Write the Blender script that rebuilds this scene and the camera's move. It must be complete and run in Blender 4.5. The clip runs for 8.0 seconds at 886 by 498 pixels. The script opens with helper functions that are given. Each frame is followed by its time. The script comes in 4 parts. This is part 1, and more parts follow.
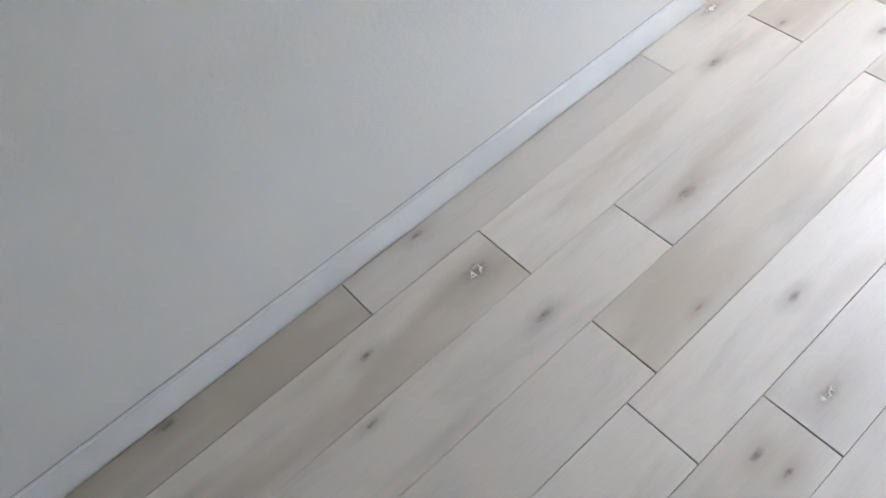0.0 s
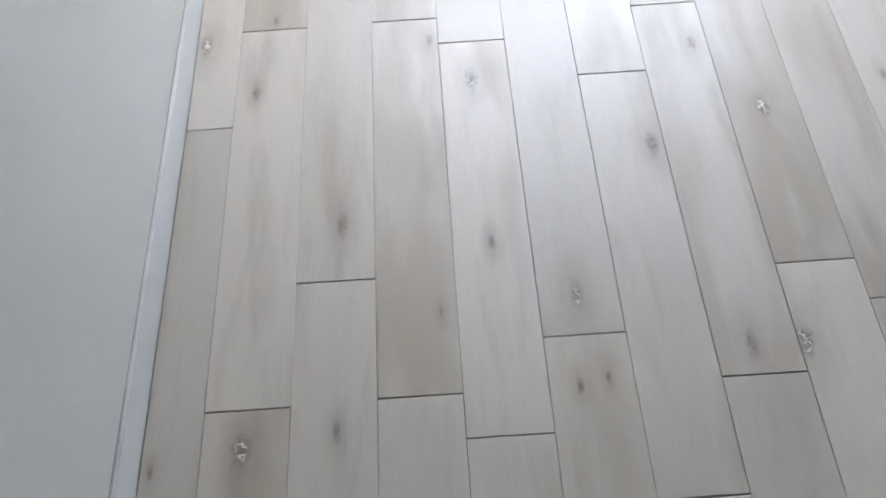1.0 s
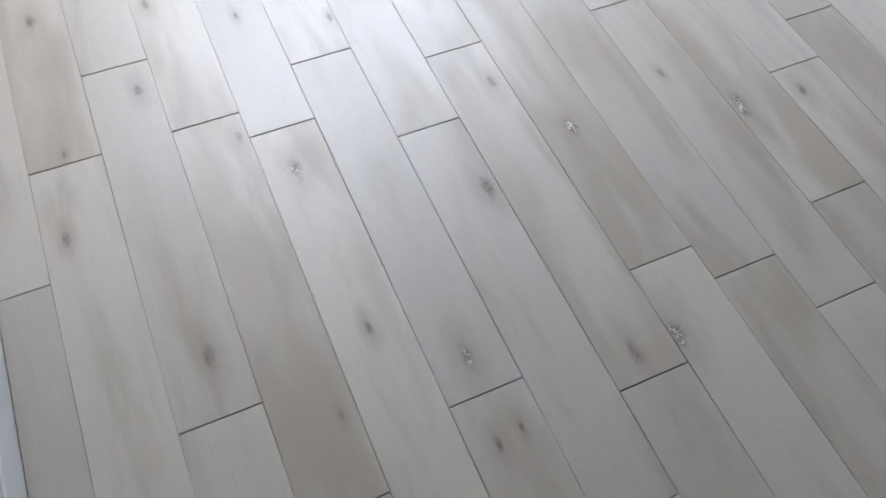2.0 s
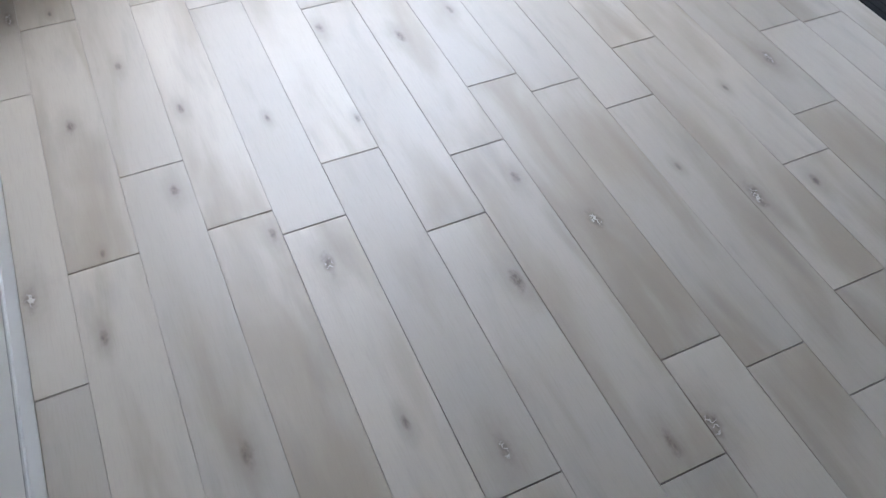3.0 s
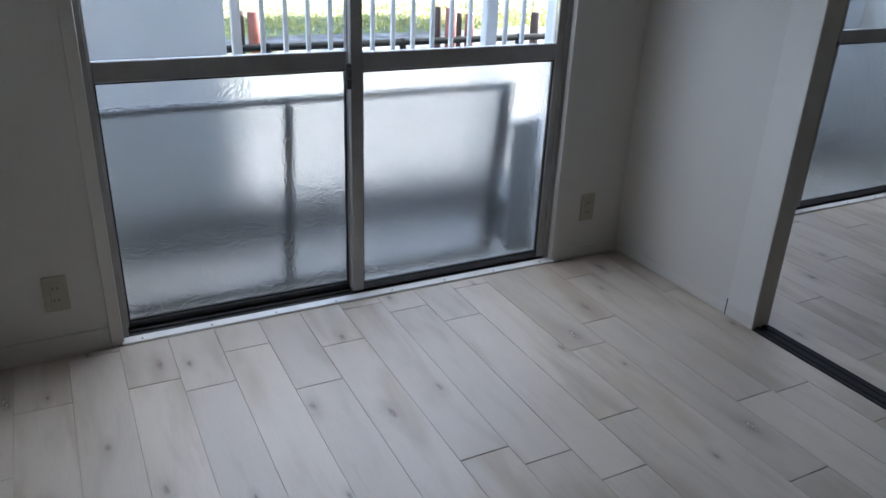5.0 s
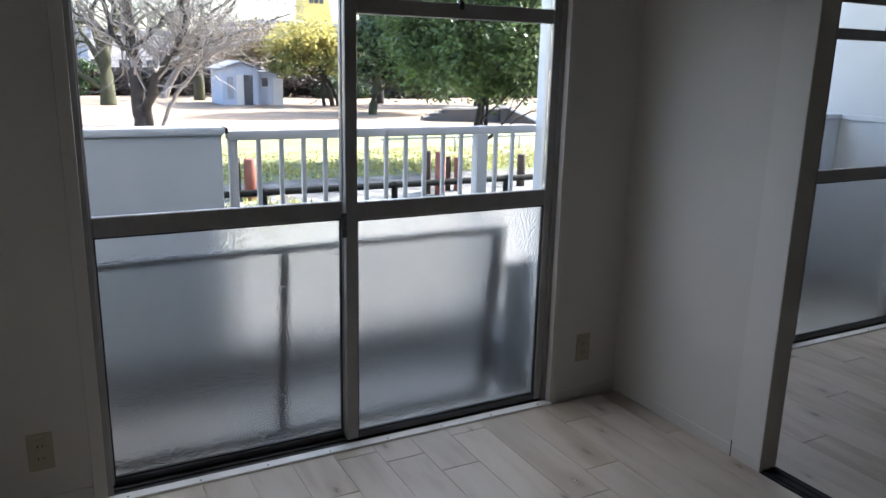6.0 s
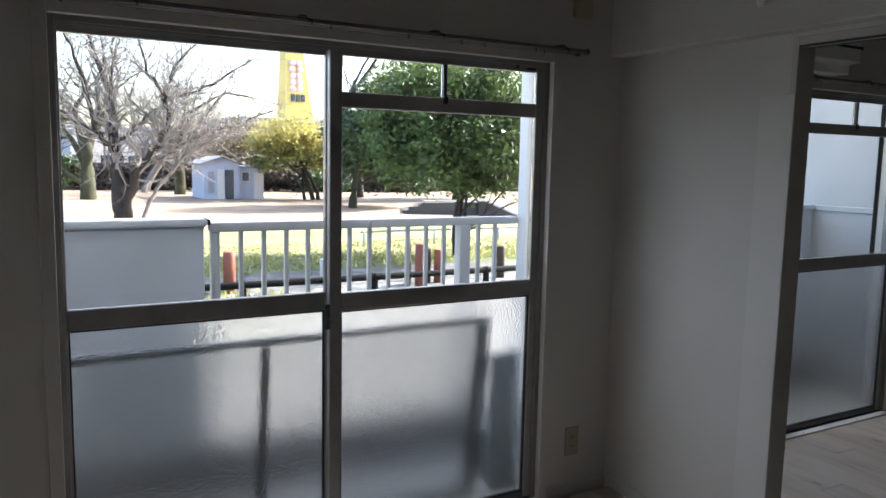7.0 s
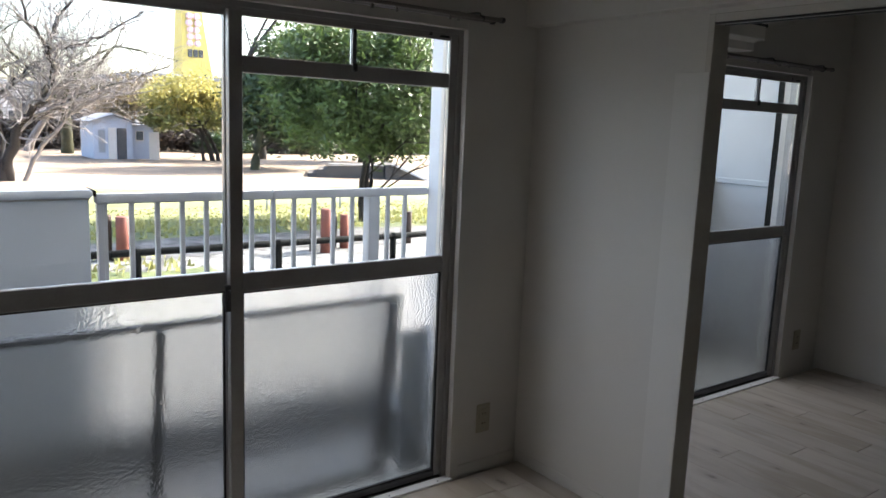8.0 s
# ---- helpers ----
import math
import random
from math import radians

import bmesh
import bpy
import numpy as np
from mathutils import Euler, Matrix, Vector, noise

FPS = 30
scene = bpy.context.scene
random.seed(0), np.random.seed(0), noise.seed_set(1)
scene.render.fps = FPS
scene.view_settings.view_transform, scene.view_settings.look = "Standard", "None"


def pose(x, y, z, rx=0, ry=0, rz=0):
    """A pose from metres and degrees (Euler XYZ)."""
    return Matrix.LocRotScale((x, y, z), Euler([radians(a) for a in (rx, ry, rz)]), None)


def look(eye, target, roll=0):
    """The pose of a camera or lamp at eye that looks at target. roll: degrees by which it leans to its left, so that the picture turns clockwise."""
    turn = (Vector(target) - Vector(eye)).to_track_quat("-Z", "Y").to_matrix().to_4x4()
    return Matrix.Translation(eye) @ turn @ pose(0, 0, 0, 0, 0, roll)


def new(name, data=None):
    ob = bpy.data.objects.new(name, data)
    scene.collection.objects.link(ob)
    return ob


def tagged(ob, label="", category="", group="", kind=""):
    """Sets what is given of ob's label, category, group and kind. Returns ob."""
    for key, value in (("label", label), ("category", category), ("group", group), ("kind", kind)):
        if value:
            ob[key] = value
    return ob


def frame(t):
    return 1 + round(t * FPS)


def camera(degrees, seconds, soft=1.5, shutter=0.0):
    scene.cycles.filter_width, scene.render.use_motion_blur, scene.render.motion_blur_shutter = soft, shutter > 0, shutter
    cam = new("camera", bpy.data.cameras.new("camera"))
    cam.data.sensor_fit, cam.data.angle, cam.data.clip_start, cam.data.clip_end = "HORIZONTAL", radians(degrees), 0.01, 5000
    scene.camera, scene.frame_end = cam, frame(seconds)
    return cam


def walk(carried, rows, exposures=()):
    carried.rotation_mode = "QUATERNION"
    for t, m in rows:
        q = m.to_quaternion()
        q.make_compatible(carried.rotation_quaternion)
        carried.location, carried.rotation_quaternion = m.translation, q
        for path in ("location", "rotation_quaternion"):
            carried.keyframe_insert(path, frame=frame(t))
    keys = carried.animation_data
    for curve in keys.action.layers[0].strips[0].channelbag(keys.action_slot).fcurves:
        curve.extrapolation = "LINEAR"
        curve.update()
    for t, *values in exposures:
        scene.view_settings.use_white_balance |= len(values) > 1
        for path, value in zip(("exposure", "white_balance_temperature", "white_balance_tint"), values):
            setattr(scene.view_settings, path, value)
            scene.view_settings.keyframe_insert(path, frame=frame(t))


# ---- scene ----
cam = camera(60.7, 8.0, soft=1.5)
PATH = [
    (0, (0.804, 0.183, 1.246), (-0.143, 0.835, -0.39), -9.1),
    (0.5, (0.617, 0.288, 1.258), (0.146, 1.18, -0.469), -4.4),
    (1, (0.531, 0.345, 1.27), (0.531, 1.321, -0.476), -3.7),
    (1.5, (0.493, 0.4, 1.274), (0.846, 1.351, -0.45), -1.7),
    (1.7, (0.485, 0.434, 1.287), (0.91, 1.36, -0.434), 1.5),
    (2.8, (0.386, 0.498, 1.329), (0.925, 1.506, -0.312), 4.4),
    (3, (0.395, 0.497, 1.335), (0.951, 1.582, -0.25), 3.1),
    (3.5, (0.381, 0.487, 1.329), (1.021, 1.758, -0.076), 1.9),
    (4, (0.369, 0.484, 1.329), (1.079, 1.897, 0.104), 1.6),
    (4.5, (0.359, 0.476, 1.327), (1.134, 2.018, 0.315), 1.5),
    (4.7, (0.341, 0.484, 1.326), (1.153, 2.058, 0.396), 2.0),
    (6, (0.332, 0.506, 1.36), (1.248, 2.218, 0.883), 1.3),
    (6.5, (0.323, 0.523, 1.352), (1.274, 2.252, 1.029), 0.6),
    (7, (0.326, 0.538, 1.349), (1.307, 2.265, 1.112), 1.2),
    (7.5, (0.323, 0.577, 1.38), (1.379, 2.258, 1.137), 2.5),
    (8, (0.372, 0.646, 1.38), (1.556, 2.225, 1.054), 2.3),
]
walk(cam, [(t, look(eye, target, roll)) for t, eye, target, roll in PATH],
     exposures=[(0, 5.36, 6040, 14), (0.5, 5.12, 6010, 14), (1, 4.91, 5980, 13), (1.5, 4.73, 5980, 13), (3, 4.38, 5830, 13), (3.5, 4.16, 5790, 13), (4.5, 3.62, 5660, 12), (6, 2.68, 6060, 14), (7, 2.58, 6230, 14), (8, 2.63, 6420, 14)])

# ---- world and sun ----
SUN_TURN, SUN_HEIGHT = 88.0, 34.0
world = bpy.data.worlds.new("world")
scene.world = world
world.use_nodes = True
wn = world.node_tree
sky = wn.nodes.new("ShaderNodeTexSky")
sky.sky_type = 'NISHITA'
sky.sun_disc = False
sky.sun_elevation, sky.sun_rotation = radians(SUN_HEIGHT), radians(SUN_TURN)
sky.air_density, sky.dust_density = 1.0, 3.0
wn.links.new(sky.outputs[0], wn.nodes["Background"].inputs[0])
wn.nodes["Background"].inputs[1].default_value = 0.15
sun_data = bpy.data.lights.new("sun", 'SUN')
sun_data.energy, sun_data.angle, sun_data.color = 3.6, radians(0.5), (1.0, 0.95, 0.87)
sun = new("sun", sun_data)
sx, sy = math.sin(radians(SUN_TURN)), math.cos(radians(SUN_TURN))
sh = math.tan(radians(SUN_HEIGHT))
sun.matrix_world = look((sx * 40, sy * 40, sh * 40), (0, 0, 0))


# daylight of the open sky that reaches the windows over the railing
sky_data = bpy.data.lights.new("window_sky", 'AREA')
sky_data.shape, sky_data.size, sky_data.size_y = 'RECTANGLE', 1.8, 1.2
sky_data.energy, sky_data.color = 5.1, (0.97, 0.985, 1.0)
window_sky = new("window_sky", sky_data)
window_sky.matrix_world = look((1.3, 3.72, 2.20), (1.25, 2.5, 0.2))
next_data = sky_data.copy()
next_data.size, next_data.energy = 1.8, 2.7
next_sky = new("window_sky", next_data)
next_sky.matrix_world = look((3.87, 3.72, 2.17), (3.87, 2.1, 0.3))

# ---- materials ----
class Nodes:
    """A small hand for building node materials."""

    def __init__(self, name, rough=0.6, metal=0.0):
        self.mat = bpy.data.materials.new(name)
        self.mat.use_nodes = True
        self.tree = self.mat.node_tree
        self.out = self.tree.nodes["Principled BSDF"]
        self.put("Roughness", rough)
        self.put("Metallic", metal)

    def put(self, socket, value):
        if isinstance(value, bpy.types.NodeSocket):
            self.tree.links.new(value, self.out.inputs[socket])
        else:
            self.out.inputs[socket].default_value = value

    def node(self, kind, **wires):
        n = self.tree.nodes.new("ShaderNode" + kind)
        for key, value in wires.items():
            sock = n.inputs[int(key[1:])] if key[0] == "i" and key[1:].isdigit() else n.inputs[key]
            if isinstance(value, bpy.types.NodeSocket):
                self.tree.links.new(value, sock)
            else:
                sock.default_value = value
        return n

    def math(self, op, a, b=0.0, c=0.0):
        n = self.tree.nodes.new("ShaderNodeMath")
        n.operation = op
        for i, v in enumerate((a, b, c)):
            if isinstance(v, bpy.types.NodeSocket):
                self.tree.links.new(v, n.inputs[i])
            else:
                n.inputs[i].default_value = v
        return n.outputs[0]

    def span(self, value, a, b, lo=0.0, hi=1.0):
        n = self.node("MapRange", Value=value)
        n.interpolation_type = 'SMOOTHSTEP'
        for i, v in enumerate((a, b, lo, hi)):
            n.inputs[i + 1].default_value = v
        return n.outputs[0]

    def mix(self, fac, a, b, blend='MIX'):
        n = self.tree.nodes.new("ShaderNodeMix")
        n.data_type, n.blend_type = 'RGBA', blend
        for i, v in ((0, fac), (6, a), (7, b)):
            if isinstance(v, bpy.types.NodeSocket):
                self.tree.links.new(v, n.inputs[i])
            else:
                n.inputs[i].default_value = (*v, 1) if isinstance(v, tuple) and len(v) == 3 else v
        return n.outputs[2]

    def coords(self, scale=(1, 1, 1), source="Object", shift=None):
        tc = self.tree.nodes.new("ShaderNodeTexCoord")
        mp = self.node("Mapping", Vector=tc.outputs[source], Scale=scale)
        if shift is not None:
            self.tree.links.new(shift, mp.inputs["Location"])
        return mp.outputs[0]

    def noise(self, vec, scale, detail=3.0, rough=0.55, warp=0.0):
        return self.node("TexNoise", Vector=vec, Scale=scale, Detail=detail, Roughness=rough, Distortion=warp).outputs[0]

    def bump(self, height, strength, distance=0.002):
        n = self.node("Bump", Height=height, Strength=strength, Distance=distance)
        self.put("Normal", n.outputs[0])


def plain(name, low, high, rough=0.6, metal=0.0, scale=8.0, grain=120.0, bump=0.15, source="Object"):
    """Two tones mottled at a coarse scale, with a fine relief."""
    m = Nodes(name, rough, metal)
    co = m.coords(source=source)
    coarse = m.noise(co, scale, 4)
    fine = m.noise(co, grain, 2)
    m.put("Base Color", m.mix(m.span(m.math('ADD', m.math('MULTIPLY', coarse, 0.75), m.math('MULTIPLY', fine, 0.25)), 0.3, 0.7), low, high))
    m.put("Roughness", m.span(coarse, 0.3, 0.7, max(0.02, rough - 0.07), min(1, rough + 0.07)))
    m.bump(fine, bump)
    return m.mat


def wallpaper(name, tone):
    m = Nodes(name, 0.75)
    co = m.coords()
    weave = m.noise(co, 420, 2)
    pat = m.noise(co, 95, 3, 0.7)
    big = m.noise(co, 1.3, 3)
    lo = tuple(v * 0.955 for v in tone)
    m.put("Base Color", m.mix(m.span(big, 0.3, 0.7), lo, tone))
    m.bump(m.math('ADD', m.math('MULTIPLY', weave, 0.4), pat), 0.75, 0.0012)
    return m.mat


def plank_material():
    m = Nodes("whitewashed_oak", 0.36)
    info = m.tree.nodes.new("ShaderNodeObjectInfo").outputs["Random"]
    seed = m.node("CombineXYZ", X=m.math('MULTIPLY', info, 37.0), Y=m.math('MULTIPLY', info, 91.0), Z=m.math('MULTIPLY', info, 13.0)).outputs[0]
    long = m.coords((5.0, 1.0, 1.0), shift=seed)
    fine = m.coords((55.0, 3.0, 1.0), shift=seed)
    tc = m.tree.nodes.new("ShaderNodeTexCoord").outputs["Object"]
    wobble = m.node("TexNoise", Vector=tc, Scale=30.0, Detail=4.0, Roughness=0.6)
    fleck = m.span(m.noise(m.coords((1.0, 0.5, 1.0)), 120, 2), 0.36, 0.62)
    knot, pale, halo = None, None, None
    for key in ("knot_a", "knot_b", "knot_c"):
        at = m.node("Attribute")
        at.attribute_type, at.attribute_name = 'OBJECT', key
        sep = m.node("SeparateXYZ", Vector=at.outputs["Vector"])
        p = m.node("SeparateXYZ", Vector=tc)
        dx = m.math('SUBTRACT', p.outputs[0], sep.outputs[0])
        dy = m.math('MULTIPLY', m.math('SUBTRACT', p.outputs[1], sep.outputs[1]), 0.42)
        d = m.math('SQRT', m.math('ADD', m.math('MULTIPLY', dx, dx), m.math('MULTIPLY', dy, dy)))
        d = m.math('DIVIDE', d, m.math('MULTIPLY', sep.outputs[2], 1.2))
        d = m.math('ADD', d, m.math('MULTIPLY', m.math('SUBTRACT', wobble.outputs[0], 0.5), 1.9))
        core = m.math('MULTIPLY', m.span(d, 1.3, 0.0), m.span(fleck, 0.0, 1.0, 0.6, 1.0))
        glow = m.span(d, 4.2, 0.3)
        big = m.span(sep.outputs[2], 0.0110, 0.0114)
        crack = m.math('MULTIPLY', m.math('MULTIPLY', m.span(d, 0.75, 0.35), big), m.span(m.math('ABSOLUTE', m.math('SUBTRACT', m.noise(tc, 62, 1), 0.5)), 0.045, 0.02))
        knot = core if knot is None else m.math('MAXIMUM', knot, core)
        halo = glow if halo is None else m.math('MAXIMUM', halo, glow)
        pale = crack if pale is None else m.math('MAXIMUM', pale, crack)
    tone = m.node("Attribute")
    tone.attribute_type, tone.attribute_name = 'OBJECT', "tone"
    cloud = m.noise(long, 2.0, 3, 0.45, 0.5)
    streak = m.noise(long, 3.4, 4, 0.5, 0.4)
    grain = m.noise(fine, 6.0, 4, 0.6)
    white = m.mix(info, (0.505, 0.452, 0.382), (0.425, 0.382, 0.325))
    tan = (0.315, 0.255, 0.188)
    grey = (0.31, 0.276, 0.238)
    col = m.mix(m.math('MULTIPLY', m.span(m.math('ADD', cloud, tone.outputs["Fac"]), 0.43, 0.76), 0.68), white, tan)
    col = m.mix(m.math('MULTIPLY', m.span(streak, 0.50, 0.80), 0.42), col, grey)
    col = m.mix(m.math('MULTIPLY', m.span(grain, 0.45, 0.75), 0.15), col, (0.28, 0.235, 0.19))
    col = m.mix(m.math('MULTIPLY', halo, 0.42), col, (0.26, 0.205, 0.16))
    col = m.mix(m.math('MULTIPLY', knot, 0.78), col, (0.10, 0.08, 0.065))
    col = m.mix(m.math('MULTIPLY', pale, 0.75), col, (0.70, 0.67, 0.62))
    m.put("Base Color", col)
    m.put("Specular IOR Level", 0.61)
    m.put("Roughness", m.span(m.math('ADD', streak, m.math('MULTIPLY', grain, 0.4)), 0.4, 1.0, 0.44, 0.56))
    m.bump(m.math('SUBTRACT', m.math('MULTIPLY', grain, 0.35), knot), 0.12, 0.001)
    return m.mat


def glass(name, patterned=False):
    m = Nodes(name, 0.0)
    m.put("Transmission Weight", 1.0)
    m.put("IOR", 1.45)
    m.put("Base Color", (0.94, 0.97, 0.95, 1))
    if patterned:
        co = m.coords()
        v = m.node("TexVoronoi", Vector=m.coords((0.92, 1.0, 1.08)), Scale=122.0)
        v.feature = 'SMOOTH_F1'
        v.inputs["Smoothness"].default_value = 0.6
        h = m.math('ADD', m.math('MULTIPLY', m.math('MULTIPLY', v.outputs[0], v.outputs[0]), 1.5), m.math('MULTIPLY', m.noise(co, 60, 1), 0.12))
        m.bump(h, 0.158, 0.0080)
        m.put("Roughness", 0.21)
    return m.mat


def leaf_material(name, dark, light, back=0.25):
    m = Nodes(name, 0.45)
    m.put("Specular IOR Level", 0.5)
    isl = m.node("NewGeometry").outputs["Random Per Island"]
    m.put("Base Color", m.mix(isl, dark, light))
    m.put("Transmission Weight", 0.0)
    tr = m.node("BsdfTranslucent", Color=(*light, 1))
    mx = m.node("MixShader", Fac=back)
    m.tree.links.new(m.out.outputs[0], mx.inputs[1])
    m.tree.links.new(tr.outputs[0], mx.inputs[2])
    m.tree.links.new(mx.outputs[0], m.tree.nodes["Material Output"].inputs[0])
    return m.mat


def screen_mesh_material():
    m = Nodes("insect_mesh", 0.7)
    m.put("Base Color", (0.35, 0.37, 0.385, 1))
    co = m.coords()
    thread = m.span(m.noise(co, 700, 1), 0.40, 0.60)
    clear = m.node("BsdfTransparent")
    mx = m.node("MixShader", Fac=m.math('ADD', 0.20, m.math('MULTIPLY', thread, 0.25)))
    m.tree.links.new(clear.outputs[0], mx.inputs[1])
    m.tree.links.new(m.out.outputs[0], mx.inputs[2])
    m.tree.links.new(mx.outputs[0], m.tree.nodes["Material Output"].inputs[0])
    return m.mat


def ground_material():
    m = Nodes("sandy_ground", 0.95)
    co = m.coords()
    a = m.noise(co, 0.35, 5, 0.6)
    b = m.noise(co, 6.0, 4)
    col = m.mix(m.span(a, 0.35, 0.65), (0.27, 0.195, 0.13), (0.36, 0.275, 0.195))
    col = m.mix(m.math('MULTIPLY', m.span(b, 0.5, 0.7), 0.4), col, (0.30, 0.22, 0.14))
    m.put("Base Color", col)
    m.bump(b, 0.5, 0.02)
    return m.mat


OAK = plank_material()
WALL = wallpaper("white_wallpaper", (0.620, 0.594, 0.550))
STRIP = wallpaper("paler_wall_strip", (0.665, 0.64, 0.597))
# unseen ceiling, coloured darker than the walls to hold back bounced light
CEIL = wallpaper("dimmed_ceiling_paper", (0.46, 0.432, 0.38))
PAINT = plain("white_paint", (0.72, 0.71, 0.69), (0.79, 0.785, 0.77), 0.42, bump=0.05)
BASEPAINT = plain("wall_white_paint", (0.60, 0.588, 0.565), (0.645, 0.633, 0.612), 0.5, bump=0.05)
SILL = plain("white_sill_enamel", (0.80, 0.80, 0.79), (0.85, 0.85, 0.84), 0.36, 0.1, bump=0.02)
PARTITION = plain("weathered_fibre_board", (0.40, 0.415, 0.42), (0.47, 0.485, 0.49), 0.8, scale=3, grain=60, bump=0.2)
JAMB = plain("jamb_paint", (0.52, 0.492, 0.445), (0.58, 0.552, 0.50), 0.5, bump=0.08)
ALU = plain("dull_aluminium", (0.29, 0.28, 0.27), (0.36, 0.35, 0.34), 0.40, 0.35, bump=0.04)
ALU_DARK = plain("weathered_aluminium", (0.045, 0.047, 0.05), (0.085, 0.088, 0.092), 0.45, 0.3, bump=0.06)
RUBBER = plain("black_gasket", (0.012, 0.012, 0.013), (0.025, 0.025, 0.026), 0.6)
TRACK = plain("black_sill", (0.008, 0.009, 0.011), (0.018, 0.019, 0.022), 0.68, bump=0.08)
TRACK.node_tree.nodes["Principled BSDF"].inputs["Specular IOR Level"].default_value = 0.15
UNDER = plain("joint_shadow_board", (0.055, 0.043, 0.034), (0.095, 0.076, 0.062), 0.9)
CLEAR = glass("clear_glass")
FROST = glass("patterned_glass", True)
BEIGE = plain("beige_plastic", (0.37, 0.33, 0.24), (0.42, 0.38, 0.285), 0.4, bump=0.02)
DARKHOLE = plain("dark_slot", (0.015, 0.014, 0.013), (0.03, 0.028, 0.025), 0.6)
STEEL = plain("worn_steel", (0.33, 0.32, 0.31), (0.46, 0.45, 0.44), 0.4, 0.6, bump=0.05)
RAILWHITE = plain("white_rail_paint", (0.38, 0.39, 0.41), (0.46, 0.47, 0.49), 0.5, bump=0.1)
PARAPET = plain("painted_concrete", (0.46, 0.49, 0.53), (0.53, 0.56, 0.60), 0.8, scale=3, grain=60, bump=0.25)
CONCRETE = plain("grey_concrete", (0.245, 0.238, 0.222), (0.35, 0.34, 0.318), 0.9, scale=2.5, grain=40, bump=0.4)
GROUND = ground_material()
# the strong dark mottling paints dappled tree shade onto the path
ASPHALT = plain("dappled_shade_path", (0.02, 0.02, 0.019), (0.19, 0.187, 0.182), 0.95, scale=3.0, grain=9, bump=0.5)
# darker copy of the lawn turf, with shade put into its green
TURF_DEEP = plain("shaded_turf", (0.045, 0.065, 0.02), (0.13, 0.15, 0.05), 0.95, scale=1.4, grain=9, bump=0.6)
TURF = plain("lawn_turf", (0.10, 0.12, 0.035), (0.31, 0.295, 0.11), 0.95, scale=0.9, grain=9, bump=0.6)
BLADE = leaf_material("grass_blades", (0.13, 0.155, 0.045), (0.35, 0.34, 0.125), 0.3)
LEAF = leaf_material("evergreen_leaves", (0.009, 0.024, 0.008), (0.135, 0.205, 0.055), 0.22)
LEAF_DEEP = leaf_material("deep_leaves", (0.014, 0.036, 0.011), (0.055, 0.095, 0.027), 0.14)
LEAF_GOLD = leaf_material("golden_leaves", (0.19, 0.19, 0.06), (0.52, 0.46, 0.15), 0.42)
LEAF_OLIVE = leaf_material("olive_leaves", (0.05, 0.065, 0.018), (0.22, 0.23, 0.06), 0.3)
# near-black brown that puts the shadows at the park's edge into the leaves
LEAF_SHADE = leaf_material("shade_brown_leaves", (0.016, 0.012, 0.010), (0.060, 0.042, 0.032), 0.1)
LEAF_DRY = leaf_material("dry_leaves", (0.10, 0.085, 0.04), (0.22, 0.17, 0.09), 0.2)
BARK = plain("grey_bark", (0.012, 0.009, 0.008), (0.042, 0.033, 0.028), 0.9, scale=5, grain=30, bump=0.8)
BARK_PALE = plain("pale_bark", (0.13, 0.115, 0.105), (0.25, 0.22, 0.205), 0.85, scale=5, grain=30, bump=0.6)
BARK_MOSS = plain("mossy_bark", (0.020, 0.022, 0.011), (0.058, 0.058, 0.027), 0.95, scale=3, grain=30, bump=0.8)
REDPOST = plain("red_brown_wood", (0.15, 0.047, 0.033), (0.25, 0.083, 0.058), 0.7, scale=4, grain=50, bump=0.4)
DARKWOOD_SHADE = plain("dark_brown_wood_and_shade", (0.026, 0.015, 0.011), (0.055, 0.033, 0.024), 0.8, scale=4, grain=50, bump=0.4)
GRAVEL = plain("pale_gravel", (0.04, 0.042, 0.034), (0.29, 0.285, 0.275), 0.95, scale=5.0, grain=14, bump=0.6)
DARKPIPE = plain("dark_pipe_paint", (0.004, 0.005, 0.005), (0.010, 0.011, 0.011), 0.85)
DARKPIPE.node_tree.nodes["Principled BSDF"].inputs["Specular IOR Level"].default_value = 0.1
SHEDWALL = plain("blue_grey_boards", (0.36, 0.40, 0.50), (0.44, 0.48, 0.57), 0.75, scale=1.5)
ROOFGREY = plain("grey_roof", (0.22, 0.23, 0.25), (0.33, 0.34, 0.36), 0.7)
BUILDING = plain("pale_render", (0.56, 0.53, 0.50), (0.64, 0.61, 0.58), 0.85, scale=0.6)
BUILDING_BLUE = plain("blue_grey_cladding", (0.22, 0.27, 0.36), (0.30, 0.35, 0.44), 0.8, scale=0.6)
WINDARK = plain("dark_window", (0.03, 0.035, 0.045), (0.07, 0.08, 0.095), 0.15)
YELLOW = plain("yellow_tower_paint", (0.52, 0.42, 0.10), (0.60, 0.50, 0.15), 0.6, scale=0.4)
LITTER = plain("leaf_litter", (0.15, 0.105, 0.066), (0.34, 0.255, 0.18), 0.95, scale=0.7, grain=5, bump=0.7)
# paler than the bark, to put the glare on thin twigs into their colour
TWIG = plain("bright_lit_twigs", (0.16, 0.145, 0.14), (0.30, 0.275, 0.265), 0.8, scale=5, grain=30, bump=0.3)
EDGE_DARK = plain("dark_edge_concrete", (0.05, 0.051, 0.054), (0.10, 0.10, 0.103), 0.6, scale=4, grain=40, bump=0.3)
# concrete darkened to stand for the ramp's backlit faces
RAMP = plain("backlit_concrete", (0.052, 0.047, 0.044), (0.105, 0.096, 0.088), 0.9, scale=1.5, grain=20, bump=0.3)
